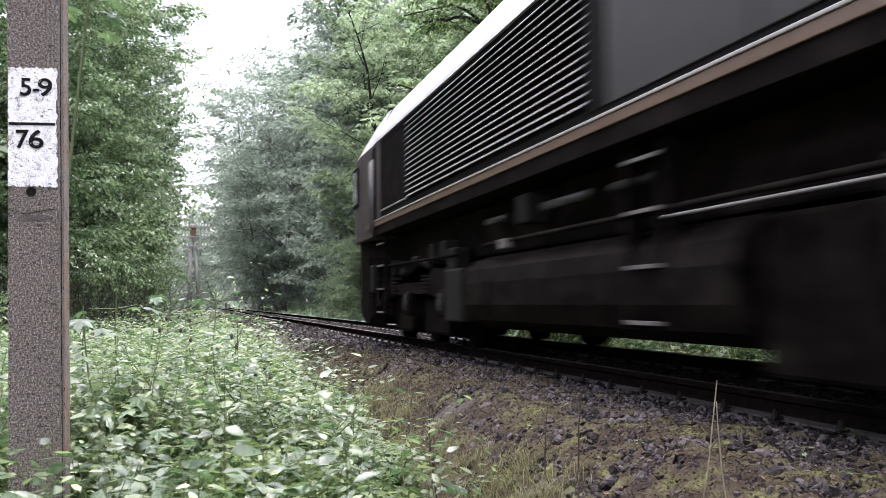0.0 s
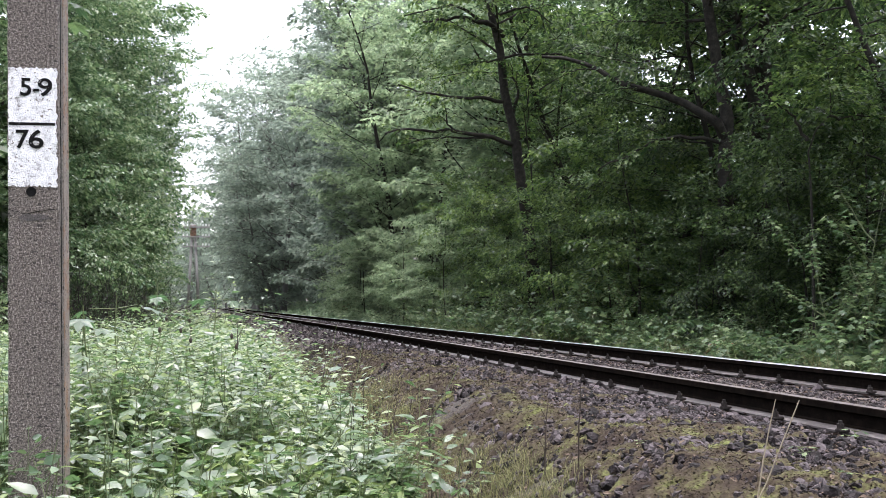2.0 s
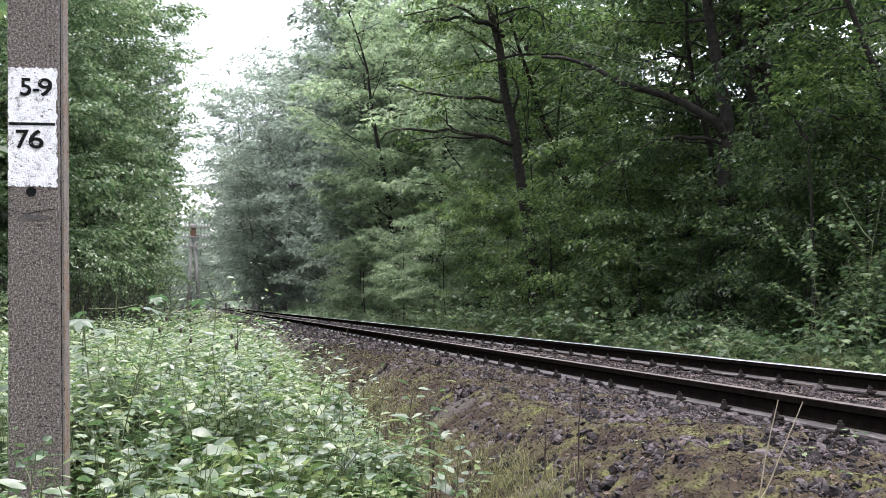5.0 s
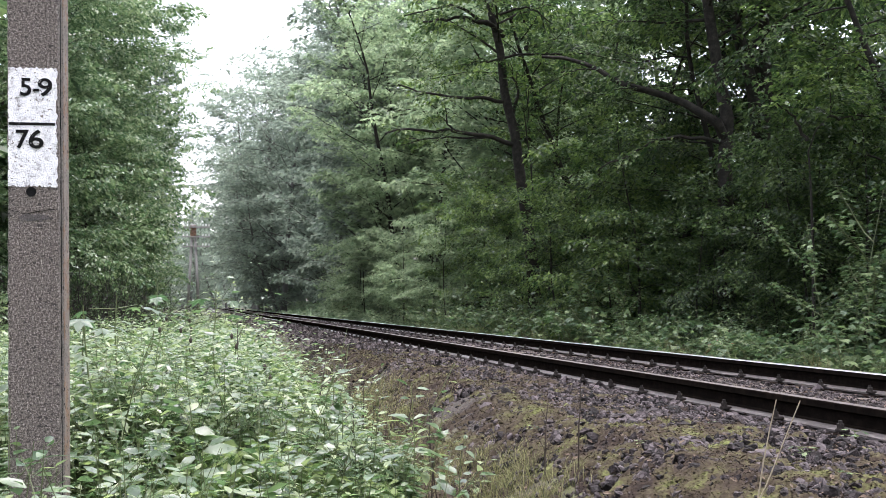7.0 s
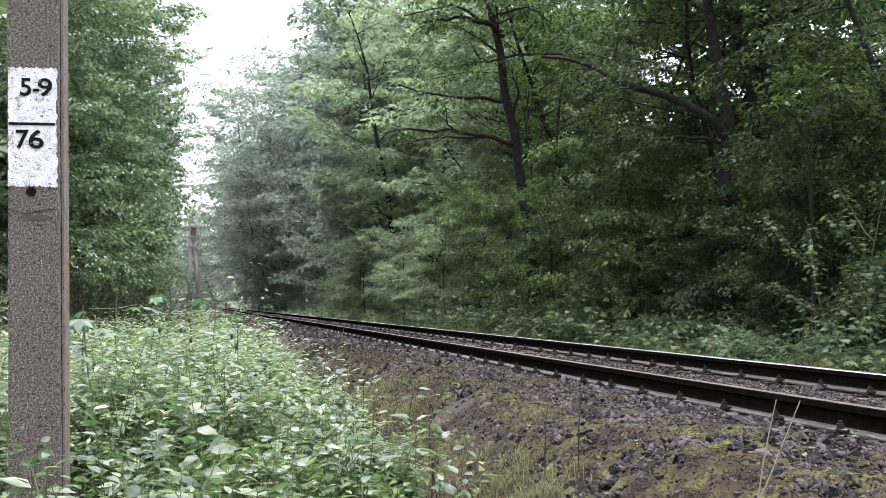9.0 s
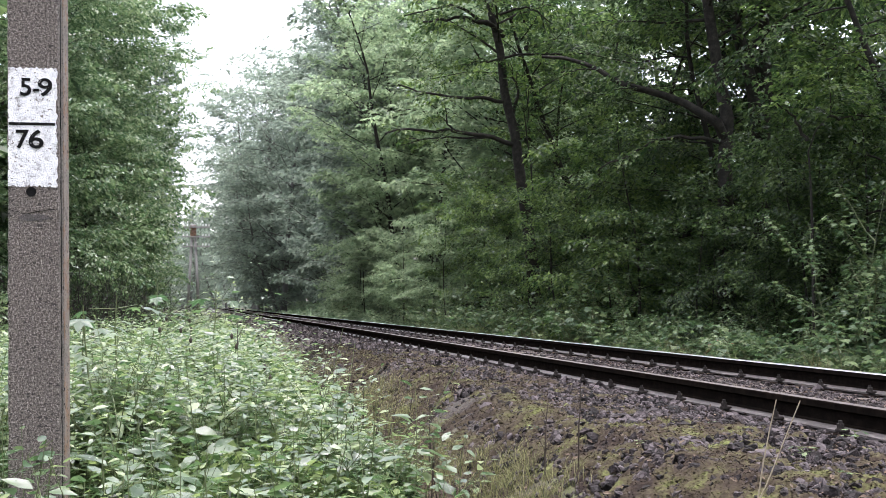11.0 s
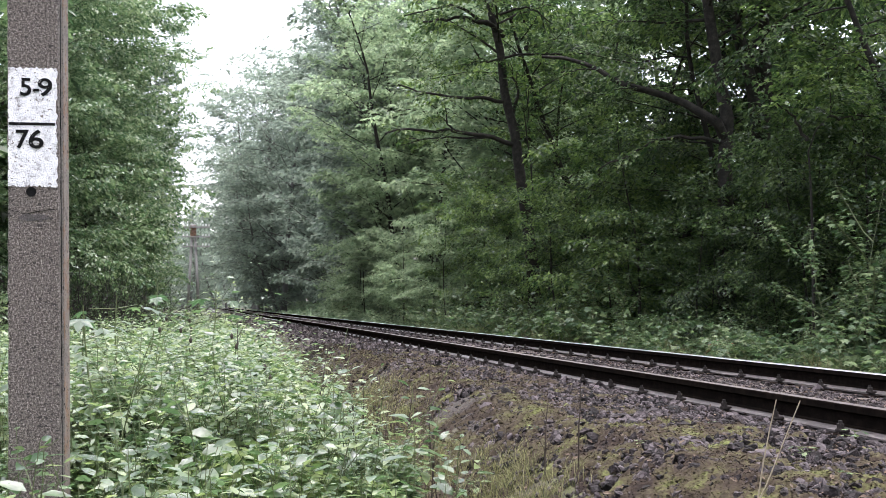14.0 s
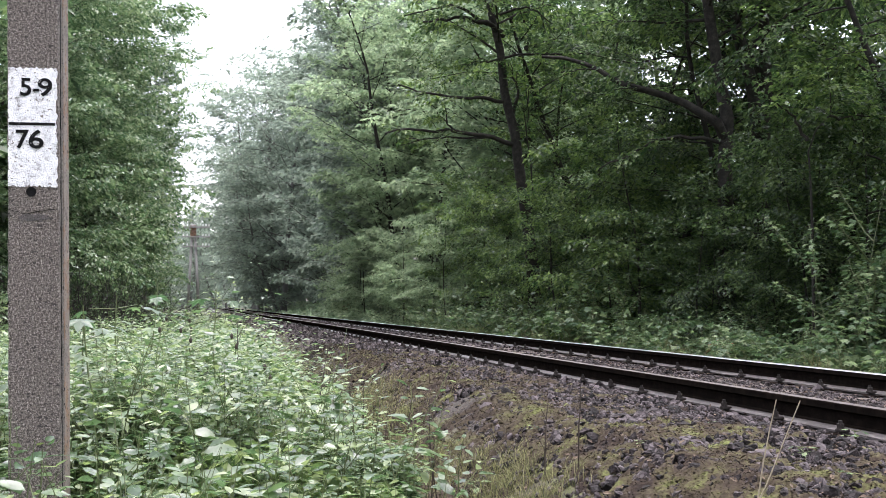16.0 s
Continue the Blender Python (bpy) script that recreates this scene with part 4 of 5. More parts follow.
# ---------------------------------------------------------------- tall herbs between the post and the ballast
def herb_arrays(g, height, tiers, size):
    """One herb at the origin: a bent stem with side shoots, flat lance-shaped leaves along them, largest at the middle."""
    st = curve((0, 0, -0.03), (g.normal() * 0.14, g.normal() * 0.14, 1), height, (g.normal() * 0.15, g.normal() * 0.15, 0.1), 7, g, 0.07)
    shoots = [(st, 0.15, tiers, 1.0)]
    for k in range(int(g.integers(1, 5))):
        b, d = along(st, g.uniform(1.2, 4.6))
        az = g.uniform(0, 6.283)
        ln = height * g.uniform(0.18, 0.42)
        shoots.append((curve(b, (math.cos(az) * 0.8, math.sin(az) * 0.8, g.uniform(0.4, 1.2)), ln, (0, 0, 0.3), 5, g, 0.08), 0.2, max(3, int(tiers * 0.42)), 0.72))
    pos, way, up, L = [], [], [], []
    for pts, low, m, big in shoots:
        turn = g.uniform(0, 6.283)
        for j in range(m):
            q = low + (1 - low) * (j + g.uniform(0.1, 0.9)) / m
            b, d = along(pts, q * (len(pts) - 1) * 0.999)
            for sg in (0, math.pi):
                az = turn + j * 1.57 + sg + g.normal() * 0.5
                if g.uniform() < 0.15:
                    continue
                out = np.array([math.cos(az), math.sin(az), 0.35 * q - 0.12 + g.normal() * 0.22])
                pos.append(b + out * 0.02)
                way.append(out)
                up.append(np.array([0, 0, 1.0]) + g.normal(size=3) * 0.26)
                L.append(size * big * (1.2 - 0.75 * max(0, q - 0.45) / 0.55) * g.uniform(0.55, 1.25))
    return [p[0] for p in shoots], np.array(pos), np.array(way), np.array(up), np.array(L)


def herb_meshes(seed, height, tiers, size, wide, mat):
    g = np.random.default_rng(seed)
    st, pos, way, up, L = herb_arrays(g, height, tiers, size)
    sv, sf = merge([tube(p, np.linspace(0.0034 if k == 0 else 0.002, 0.0012, len(p)), 5) for k, p in enumerate(st)])
    v, f = leaves(pos, way, up, L, L * wide * g.uniform(0.8, 1.2, len(L)), 0.06, "lance")
    return mesh_from("herb_stem", sv, sf, M_STEM, True), mesh_from("herb_leaves", v, f, mat, True)


HERB_HEIGHT = (0.85, 0.95, 0.75, 0.65, 1.0, 0.5, 0.9, 0.7)
HERB = [herb_meshes(200 + i, h, t, s, w, M_LEAF_HERB if i < 5 else M_LEAF_MINT) for i, (h, t, s, w) in enumerate(((0.85, 13, 0.115, 0.42), (0.95, 14, 0.10, 0.42), (0.75, 12, 0.125, 0.45), (0.65, 11, 0.095, 0.44), (1.0, 16, 0.09, 0.38), (0.5, 11, 0.075, 0.52), (0.9, 18, 0.065, 0.52), (0.7, 15, 0.07, 0.5)))]
HERBS = []
g = np.random.default_rng(17)
k = 0
while k < 295:
    y = 1.7 + 4.0 * g.uniform() ** 1.1
    x = g.uniform(-3.45 - 0.25 * y, -2.3)
    if abs(x + 3.85) < 0.16 and 3.6 < y < 4.1 or math.hypot(x + 3.31, y) < 1.5 or y < 3.8 and x > -2.85:
        continue
    edge = min(1.0, (-1.85 - x) / 0.9)
    top = (0.80 if y < 4 else 0.95) * (0.45 + 0.55 * edge) * (1.0 + 0.6 * noise.noise(Vector((x * 1.3, y * 1.0, 4))))
    i = int(g.integers(0, 8))
    s = top * g.uniform(0.5, 1.25) / HERB_HEIGHT[i]
    s = min(max(s, 0.5), 0.85 + 0.1 * min(y - 1.7, 3.0))
    HERBS.append((make_plant("herb", HERB[i], pose(x, y, ground_at(x, y), g.normal() * 6, g.normal() * 6, g.uniform(0, 360)), s, "leafy green wild herb with lance-shaped leaves" if i < 5 else "small-leaved yellowish green herb", "herb", "wild herbs by the track"), x, y, g.uniform(0, 6.28)))
    k += 1

# the nearest herbs, round the foot of the post
BROAD = [herb_meshes(230 + i, h, 8, z, 0.48, M_LEAF_HERB) for i, (h, z) in enumerate(((0.85, 0.15), (0.8, 0.135), (0.9, 0.14)))]
for k in range(58):
    y = 2.3 + 2.2 * g.uniform() ** 1.2
    x = g.uniform(-3.3 - 0.24 * y, -3.08 + 0.12 * (y - 2.3))
    if abs(x + 3.85) < 0.16 and y > 3.55:
        continue
    HERBS.append((make_plant("herb", BROAD[k % 3], pose(x, y, ground_at(x, y), g.normal() * 6, g.normal() * 6, g.uniform(0, 360)), g.uniform(0.75, 0.95) - 0.12 * max(0.0, x + 3.4), "leafy green wild herb with broad pale leaves", "herb", "wild herbs by the track"), x, y, g.uniform(0, 6.28)))

pieces_v, stems = [], []
for k in range(5200):
    y = 5.2 + 65 * g.uniform() ** 2.0
    x = g.uniform(-3.6 - 0.24 * y, -2.2 + 0.85 * min(1.0, max(0.0, (y - 14) / 24)))
    edge = min(1.0, (-2.0 - x) / 1.2)
    h = (0.42 + 0.58 * edge) * g.uniform(0.45, 1.2) * (0.98 + 0.6 * noise.noise(Vector((x * 1.0, y * 0.6, 4))))
    plume = math.exp(-((x + 3.25) / 0.4) ** 2 - ((y - 8.6) / 2.2) ** 2)
    h = min(max(h + 0.4 * plume, 0.2), 1.02 + 0.33 * plume + (0.28 if g.uniform() < 0.12 else 0.0))
    st, pos, way, up, L = herb_arrays(g, h, 11 if y < 12 else 4, 0.088 if y < 12 else 0.125)
    o = np.array([x, y, ground_at(x, y)])
    pieces_v.append((pos + o, way, up, L))
    if y < 5.8 and k % 4 == 0:
        stems.extend(tube(p[::2] + o, np.linspace(0.003, 0.0014, len(p[::2])), 3) for p in st)
pos, way, up, L = (np.concatenate([p[i] for p in pieces_v]) for i in range(4))
near = pos[:, 1] < 8.5
v, f = leaves(pos[~near], way[~near], up[~near], L[~near], L[~near] * 0.45, 0.12)
tagged(new("herb_thicket", mesh_from("herb_thicket", v, f, M_LEAF_HERB)), "dense bright green herbs further along the track", "herbs", kind="stuff")
v, f = leaves(pos[near], way[near], up[near], L[near], L[near] * 0.45, 0.06, "lance")
tagged(new("herb_thicket", mesh_from("herb_thicket", v, f, M_LEAF_HERB)), "dense bright green herbs beside the track", "herbs", kind="stuff")
v, f = merge(stems)
tagged(new("herb_stalks", mesh_from("herb_stalks", v, f, M_STEM)), "thin green stalks of the herbs", "herbs", kind="stuff")


def cover_tall(x, y):
    """Low growth under the herbs; next to none before the post."""
    return (0.42 + 0.38 * np.clip((y - 2.7) / 2.3, 0, 1)) * np.clip((-1.8 - x) / 0.9, 0.1, 1) * np.clip(0.25 + (y - 3.0) * 0.6 + 1.5 * np.clip(x + 3.5, 0, 1), 0.15, 1)


v, f = merge([clumps(42000, -5.8, -2.25, 2.6, 14, 0.07, cover_tall, g, tilt=0.6), clumps(30000, -5.4, -2.4, 2.4, 8.0, 0.06, cover_tall, g, tilt=0.6), clumps(9000, -12, -5.2, 3.5, 15, 0.10, lambda x, y: 0.6 + 0 * x, g), clumps(12000, -12, -2.2, -14, 1.0, 0.10, lambda x, y: 0.3 + 0 * x, g), clumps(12000, -9, -2.3, 14, 50, 0.10, lambda x, y: 0.6 + 0 * x, g)])
tagged(new("ground_cover", mesh_from("ground_cover", v, f, M_LEAF_MINT)), "small green leaves of low ground cover", "herbs", kind="stuff")


# grass tufts and moss on the shoulder
def blades(x, y, h, g, bend=0.85):
    n = len(x)
    az = g.uniform(0, 6.283, n)
    d = np.stack([np.cos(az), np.sin(az), 0 * az], -1)
    s = np.stack([-np.sin(az), np.cos(az), 0 * az], -1) * 0.0011
    b = np.stack([x, y, ground_height(x, y)], -1)
    m = b + np.array([0, 0, 1.0]) * (h * 0.6)[:, None] + d * (h * 0.3)[:, None]
    e = b + np.array([0, 0, 1.0]) * (h * 0.85)[:, None] + d * (h * bend)[:, None]
    v = np.stack([b - s, b + s, m + s, m - s, e], 1)
    f = np.array([[0, 1, 2], [0, 2, 3], [3, 2, 4]])
    return v.reshape(-1, 3), (f[None] + (np.arange(n) * 5)[:, None, None]).reshape(-1, 3)


def tufts(n, per, x0, x1, y0, y1, h, r, g):
    cx, cy = np.repeat(g.uniform(x0, x1, n), per), np.repeat(y0 + (y1 - y0) * g.uniform(0, 1, n) ** 1.4, per)
    return blades(cx + g.normal(size=n * per) * r, cy + g.normal(size=n * per) * r, h * g.uniform(0.5, 1.2, n * per), g)


v, f = merge([tufts(26, 70, -2.1, -1.6, 4.6, 7.2, 0.13, 0.08, g), tufts(80, 45, -2.25, -1.6, 3.6, 12, 0.10, 0.07, g), tufts(130, 45, -2.3, -1.45, 8, 34, 0.17, 0.14, g), tufts(160, 30, 2.7, 4.6, 7, 30, 0.25, 0.12, g)])
tagged(new("dry_grass", mesh_from("dry_grass", v, f, M_GRASS)), "pale half-dry grass tufts on the track shoulder", "grass", kind="stuff")


def moss_amount(x, y):
    """How thick the moss grows: uneven patches over the ballast, thicker down the shoulder."""
    a = np.array([0.75 * noise.noise(Vector((p * 2.1, q * 1.5, 5))) + 0.7 * noise.noise(Vector((p * 6.5, q * 5.5, 1))) + 0.65 * noise.noise(Vector((p * 15, q * 15, 8))) for p, q in zip(x.ravel(), y.ravel())]).reshape(x.shape)
    return a + 0.34 * np.clip(-0.62 - x, -0.6, 0.8) + 0.10 * np.clip((5.6 - y) / 2.5, 0, 1) + 0.06


def moss_top(x, y, a):
    rough = np.array([noise.noise(Vector((p * 38, q * 38, 2))) + 0.6 * noise.noise(Vector((p * 90, q * 90, 6))) for p, q in zip(x.ravel(), y.ravel())]).reshape(x.shape)
    return ground_height(x, y) + 0.004 + np.clip(a, -0.1, 0.5) * 0.06 + rough * 0.014


# the felted mat of the moss, open where stones lie bare
mx = np.linspace(-2.15, -0.3, 150)
my = 2.2 + 13.0 * np.linspace(0, 1, 520) ** 1.6
MX, MY = np.meshgrid(mx, my, indexing="ij")
MX = MX + g.normal(size=MX.shape) * 0.003
MA = moss_amount(MX, MY)
MZ = moss_top(MX, MY, MA)
ni, nj = MX.shape
ii, jj = np.meshgrid(np.arange(ni - 1), np.arange(nj - 1), indexing="ij")
mf = np.stack([ii * nj + jj, (ii + 1) * nj + jj, (ii + 1) * nj + jj + 1, ii * nj + jj + 1], -1).reshape(-1, 4)
mf = mf[((MA[:-1, :-1] + MA[1:, 1:]) / 2 > -0.03).ravel()]
tagged(new("moss_mat", mesh_from("moss_mat", np.stack([MX, MY, MZ], -1).reshape(-1, 3), mf, M_MOSS, True)), "felted brown and yellow-green moss mat over the stones", "moss", kind="stuff")


def moss_fuzz(n, g):
    """Short shoots standing on the moss mat."""
    x, y = -0.32 - 1.8 * g.uniform(0, 1, n) ** 0.8, 2.3 + 15 * g.uniform(0, 1, n) ** 1.7
    a = moss_amount(x, y)
    ok = a > -0.01
    x, y, a = x[ok], y[ok], a[ok]
    m = len(x)
    z = moss_top(x, y, a) + g.uniform(-0.004, 0.004, m)
    az = g.uniform(0, 6.283, m)
    L = g.uniform(0.006, 0.016, m) * np.clip(0.7 + y / 14, 1, 1.8)
    return leaves(np.stack([x, y, z], -1), np.stack([np.cos(az), np.sin(az), g.uniform(-0.1, 0.6, m)], -1), np.array([0, 0, 1.0]) + g.normal(size=(m, 3)) * 0.35, L, L * 0.55)


v, f = moss_fuzz(150000, g)
tagged(new("moss", mesh_from("moss", v, f, M_MOSS)), "yellow-green and brownish moss on the ballast shoulder", "moss", kind="stuff")

n = 9000
x, y = np.where(g.uniform(0, 1, n) < 0.25, g.uniform(0.1, 1.4, n), -0.1 - 2.1 * g.uniform(0, 1, n) ** 0.8), 2.2 + 14 * g.uniform(0, 1, n) ** 1.5
az = g.uniform(0, 6.283, n)
L = g.uniform(0.012, 0.045, n)
v, f = leaves(np.stack([x, y, ground_height(x, y) + g.uniform(0.015, 0.04, n)], -1), np.stack([np.cos(az), np.sin(az), g.normal(size=n) * 0.3], -1), np.array([0, 0, 1.0]) + g.normal(size=(n, 3)) * 0.4, L, L * 0.45)
tagged(new("leaf_litter", mesh_from("leaf_litter", v, f, M_LITTER)), "brown dead leaves and twig bits between the stones", "litter", kind="stuff")

# ---------------------------------------------------------------- dry stalks
STALKS = []


def make_stalk(x, y, height, lean, twiggy, label, mat, r):
    g = np.random.default_rng(int(abs(x) * 1000 + y * 100))
    st = curve((0, 0, -0.03), (lean, 0.0, 1), height, (lean * 0.4, 0, 0), 8, g, 0.035)
    ps = [tube(st, np.linspace(r, r * 0.45, 8), 5)]
    for j in range(twiggy):
        b, d = along(st, g.uniform(2.5, 6.8))
        az = g.uniform(0, 6.28)
        ps.append(tube(curve(b, (math.cos(az) * 0.6, math.sin(az) * 0.6, 1), height * g.uniform(0.08, 0.25), (0, 0, 0.2), 4, g, 0.05), np.linspace(r * 0.5, r * 0.25, 4), 4))
    v, f = merge(ps)
    ob = new("dry_stalk", mesh_from("dry_stalk", v, f, mat, True))
    ob.matrix_basis = pose(x, y, ground_at(x, y))
    STALKS.append((ob, x, y))
    return tagged(ob, label, "stalk", "dry stalks on the shoulder")


M_STRAW = material("pale_straw", [(0.20, 0.16, 0.11), (0.32, 0.27, 0.19)], 15, 0.7, bump=0.1)
M_TWIG = material("dark_dead_stem", [(0.02, 0.014, 0.01), (0.05, 0.036, 0.026)], 20, 0.85, bump=0.2)
for x, y, h, lean, tw in ((-1.47, 4.75, 0.46, 0.0, 1), (-1.58, 4.94, 0.42, 0.02, 5), (-2.07, 5.43, 0.42, 0.10, 4), (-1.98, 5.6, 0.4, -0.1, 3), (-2.47, 5.37, 0.62, 0.0, 5), (-1.85, 6.4, 0.45, -0.05, 4), (-2.3, 6.1, 0.5, 0.06, 4),
                         (-1.75, 7.6, 0.4, 0.04, 3), (-1.95, 9.2, 0.5, 0.0, 4), (-2.0, 11.0, 0.55, 0.05, 4), (-2.15, 7.2, 0.6, -0.02, 5), (-1.3, 8.8, 0.3, 0.1, 3), (-2.6, 6.6, 0.9, 0.02, 4), (-3.0, 7.4, 1.0, -0.03, 5)):
    make_stalk(x, y, h, lean, tw, "thin dark dead stem on the track shoulder", M_TWIG, 0.0055)
rr = random.Random(21)
for k in range(16):
    make_stalk(rr.uniform(-2.3, -1.75), rr.uniform(7.0, 10.5), rr.uniform(0.22, 0.42), rr.uniform(-0.12, 0.12), 4, "thin reddish brown dead weed on the track shoulder", M_TWIG, 0.0045)


def make_seed_stalk(x, y, height, lean):
    g = np.random.default_rng(int(y * 100))
    st = curve((0, 0, -0.03), (lean, 0, 1), height, (0, 0, 0.1), 8, g, 0.03)
    heads, twigs = [], [tube(st, np.linspace(0.005, 0.0025, 8), 5)]
    for q in (7.0, 6.5):
        b, d = along(st, min(q, 6.99))
        az = g.uniform(0, 6.28)
        tw = curve(b, (math.cos(az), math.sin(az), 1.0), 0.05, (0, 0, 0.2), 3, g, 0.05)
        twigs.append(tube(tw, [0.002, 0.002, 0.0015], 4))
        heads.append(tube(np.array([tw[-1] + np.array([0, 0, z]) for z in (-0.012, 0.0, 0.014, 0.024)]), [0.004, 0.011, 0.009, 0.002], 7))
    t = new("seed_stalk")
    t.matrix_basis = pose(x, y, ground_at(x, y))
    v, f = merge(twigs)
    part("stem", mesh_from("seed_stem", v, f, M_STEM, True), t)
    for v, f in heads:
        part("seed_head", mesh_from("seed_head", v, f, M_TWIG, True), t, "dark dried seed head")
    tagged(t, "tall thin stalk with dark dried seed heads", "stalk", "seed stalks among the herbs")


for x, y, h, lean in ((-3.56, 6.2, 1.03, 0.02), (-3.36, 6.6, 0.95, 0.05), (-3.12, 6.4, 0.92, 0.04), (-3.3, 7.6, 1.0, -0.03), (-2.95, 5.9, 0.75, 0.05)):
    make_seed_stalk(x, y, h, lean)

# ---------------------------------------------------------------- concrete post in the foreground
post = tagged(new("concrete_post"), "weathered concrete post with a white painted number panel", "post")
bm = bmesh.new()
box(bm, -0.083, 0.083, 0, 0.27, -0.62, 1.95, 0.010)
for k in range(1, 128):
    bmesh.ops.bisect_plane(bm, geom=list(bm.verts) + list(bm.edges) + list(bm.faces), plane_co=(0, 0, -0.62 + 0.02 * k), plane_no=(0, 0, 1))
for v in bm.verts:
    v.co.x += 0.0028 * noise.noise(Vector((v.co.x * 9, v.co.y * 9, v.co.z * 22))) + 0.002 * noise.noise(Vector((v.co.x * 9, v.co.y * 9, v.co.z * 70)))
shaft = part("shaft", bm_mesh("shaft", bm, M_CONCRETE), post)
part("corner_strip", box_mesh("corner_strip", (0.0815, 0.0855, 0.12, 0.268, -0.55, 1.94), M_STAIN, 0.001), post, "rust-stained edge strip")
# The groove is not cut in; a black strip gives its shade.
part("groove", box_mesh("groove", (0.081, 0.0845, 0.05, 0.065, -0.55, 1.94), M_RECESS_SHADE, 0.001), post, "vertical groove drawn as a black strip for its shade")
bm = bmesh.new()
rr = random.Random(4)
outline = [(-0.081 + rr.uniform(0, 0.003), 0.960 + 0.414 * k / 40) for k in range(40)] + [(-0.081 + 0.162 * k / 24, 1.374 + rr.uniform(-0.006, 0.003)) for k in range(24)]
outline += [(0.081 - rr.uniform(0, 0.007), 1.374 - 0.414 * k / 40) for k in range(40)] + [(0.081 - 0.162 * k / 24, 0.960 + rr.uniform(-0.004, 0.005)) for k in range(24)]
bm.faces.new([bm.verts.new((x, -0.0015, z)) for x, z in outline])
sheet = bmesh.ops.extrude_face_region(bm, geom=list(bm.faces))
bmesh.ops.translate(bm, verts=[v for v in sheet["geom"] if isinstance(v, bmesh.types.BMVert)], vec=(0, 0.004, 0))
bmesh.ops.recalc_face_normals(bm, faces=bm.faces)
part("number_panel", bm_mesh("number_panel", bm, M_PAINT_WHITE), post, "flaking white painted panel")
part("rule", box_mesh("rule", (-0.078, 0.073, -0.0035, 0.0, 1.172, 1.1815), M_NUMERAL, 0.001), post, "black painted line")
bm = bmesh.new()
# A black disc on the face gives the shade inside the hole.
rod(bm, (-0.006, -0.0015, 0.942), (-0.006, 0.02, 0.942), 0.0165, seg=20)
part("bolt_hole", bm_mesh("bolt_hole", bm, M_RECESS_SHADE), post, "round hole drawn as a black disc for its shade")

g = np.random.default_rng(8)
cp = np.stack([np.linspace(-0.08, 0.07, 16), np.full(16, -0.0005), 0.886 + np.cumsum(g.normal(size=16)) * 0.0025], -1)
cv, cf = tube(cp, np.full(16, 0.001), 5)
part("crack", mesh_from("crack", cv, cf, M_RECESS_SHADE), post, "dark crack across the concrete")


bm = bmesh.new()
rr = random.Random(9)
ring = [(0.004 + (0.052 + rr.uniform(-0.006, 0.006)) * math.cos(k / 28 * 6.283), 0.852 + (0.013 + rr.uniform(-0.005, 0.005)) * math.sin(k / 28 * 6.283)) for k in range(28)]
bm.faces.new([bm.verts.new((x, -0.0012, z)) for x, z in ring])
sheet = bmesh.ops.extrude_face_region(bm, geom=list(bm.faces))
bmesh.ops.translate(bm, verts=[v for v in sheet["geom"] if isinstance(v, bmesh.types.BMVert)], vec=(0, 0.004, 0))
bmesh.ops.recalc_face_normals(bm, faces=bm.faces)
part("mortar_smear", bm_mesh("mortar_smear", bm, M_SMEAR), post, "dark grey mortar smear")


def numeral(text, x, z, size, parent):
    """One painted character as a thin mesh on the panel."""
    c = bpy.data.curves.new("numeral", "FONT")
    c.body, c.size, c.align_x, c.extrude, c.offset = text, size, "CENTER", 0.0008, 0.0012
    tmp = bpy.data.objects.new("numeral", c)
    scene.collection.objects.link(tmp)
    me = bpy.data.meshes.new_from_object(tmp.evaluated_get(bpy.context.evaluated_depsgraph_get()))
    bpy.data.objects.remove(tmp)
    me.materials.clear()
    me.materials.append(M_NUMERAL)
    ob = part("numeral", me, parent, "black painted numeral")
    ob.matrix_basis = pose(x, -0.003, z, 90, 0, 0) @ Matrix.Diagonal((1.2 if text in "96" else 1.0, 1.0, 1.0, 1.0))
    return ob


for text, x, z, size in (("5", -0.022, 1.276, 0.086), ("-", 0.010, 1.278, 0.075), ("9", 0.040, 1.276, 0.086), ("7", -0.036, 1.093, 0.090), ("6", 0.010, 1.093, 0.090)):
    numeral(text, x, z, size, post)
post.matrix_basis = pose(-3.854, 3.70, 0, 0, -0.8, 0) @ Matrix.Translation((0.011, 0, 0))


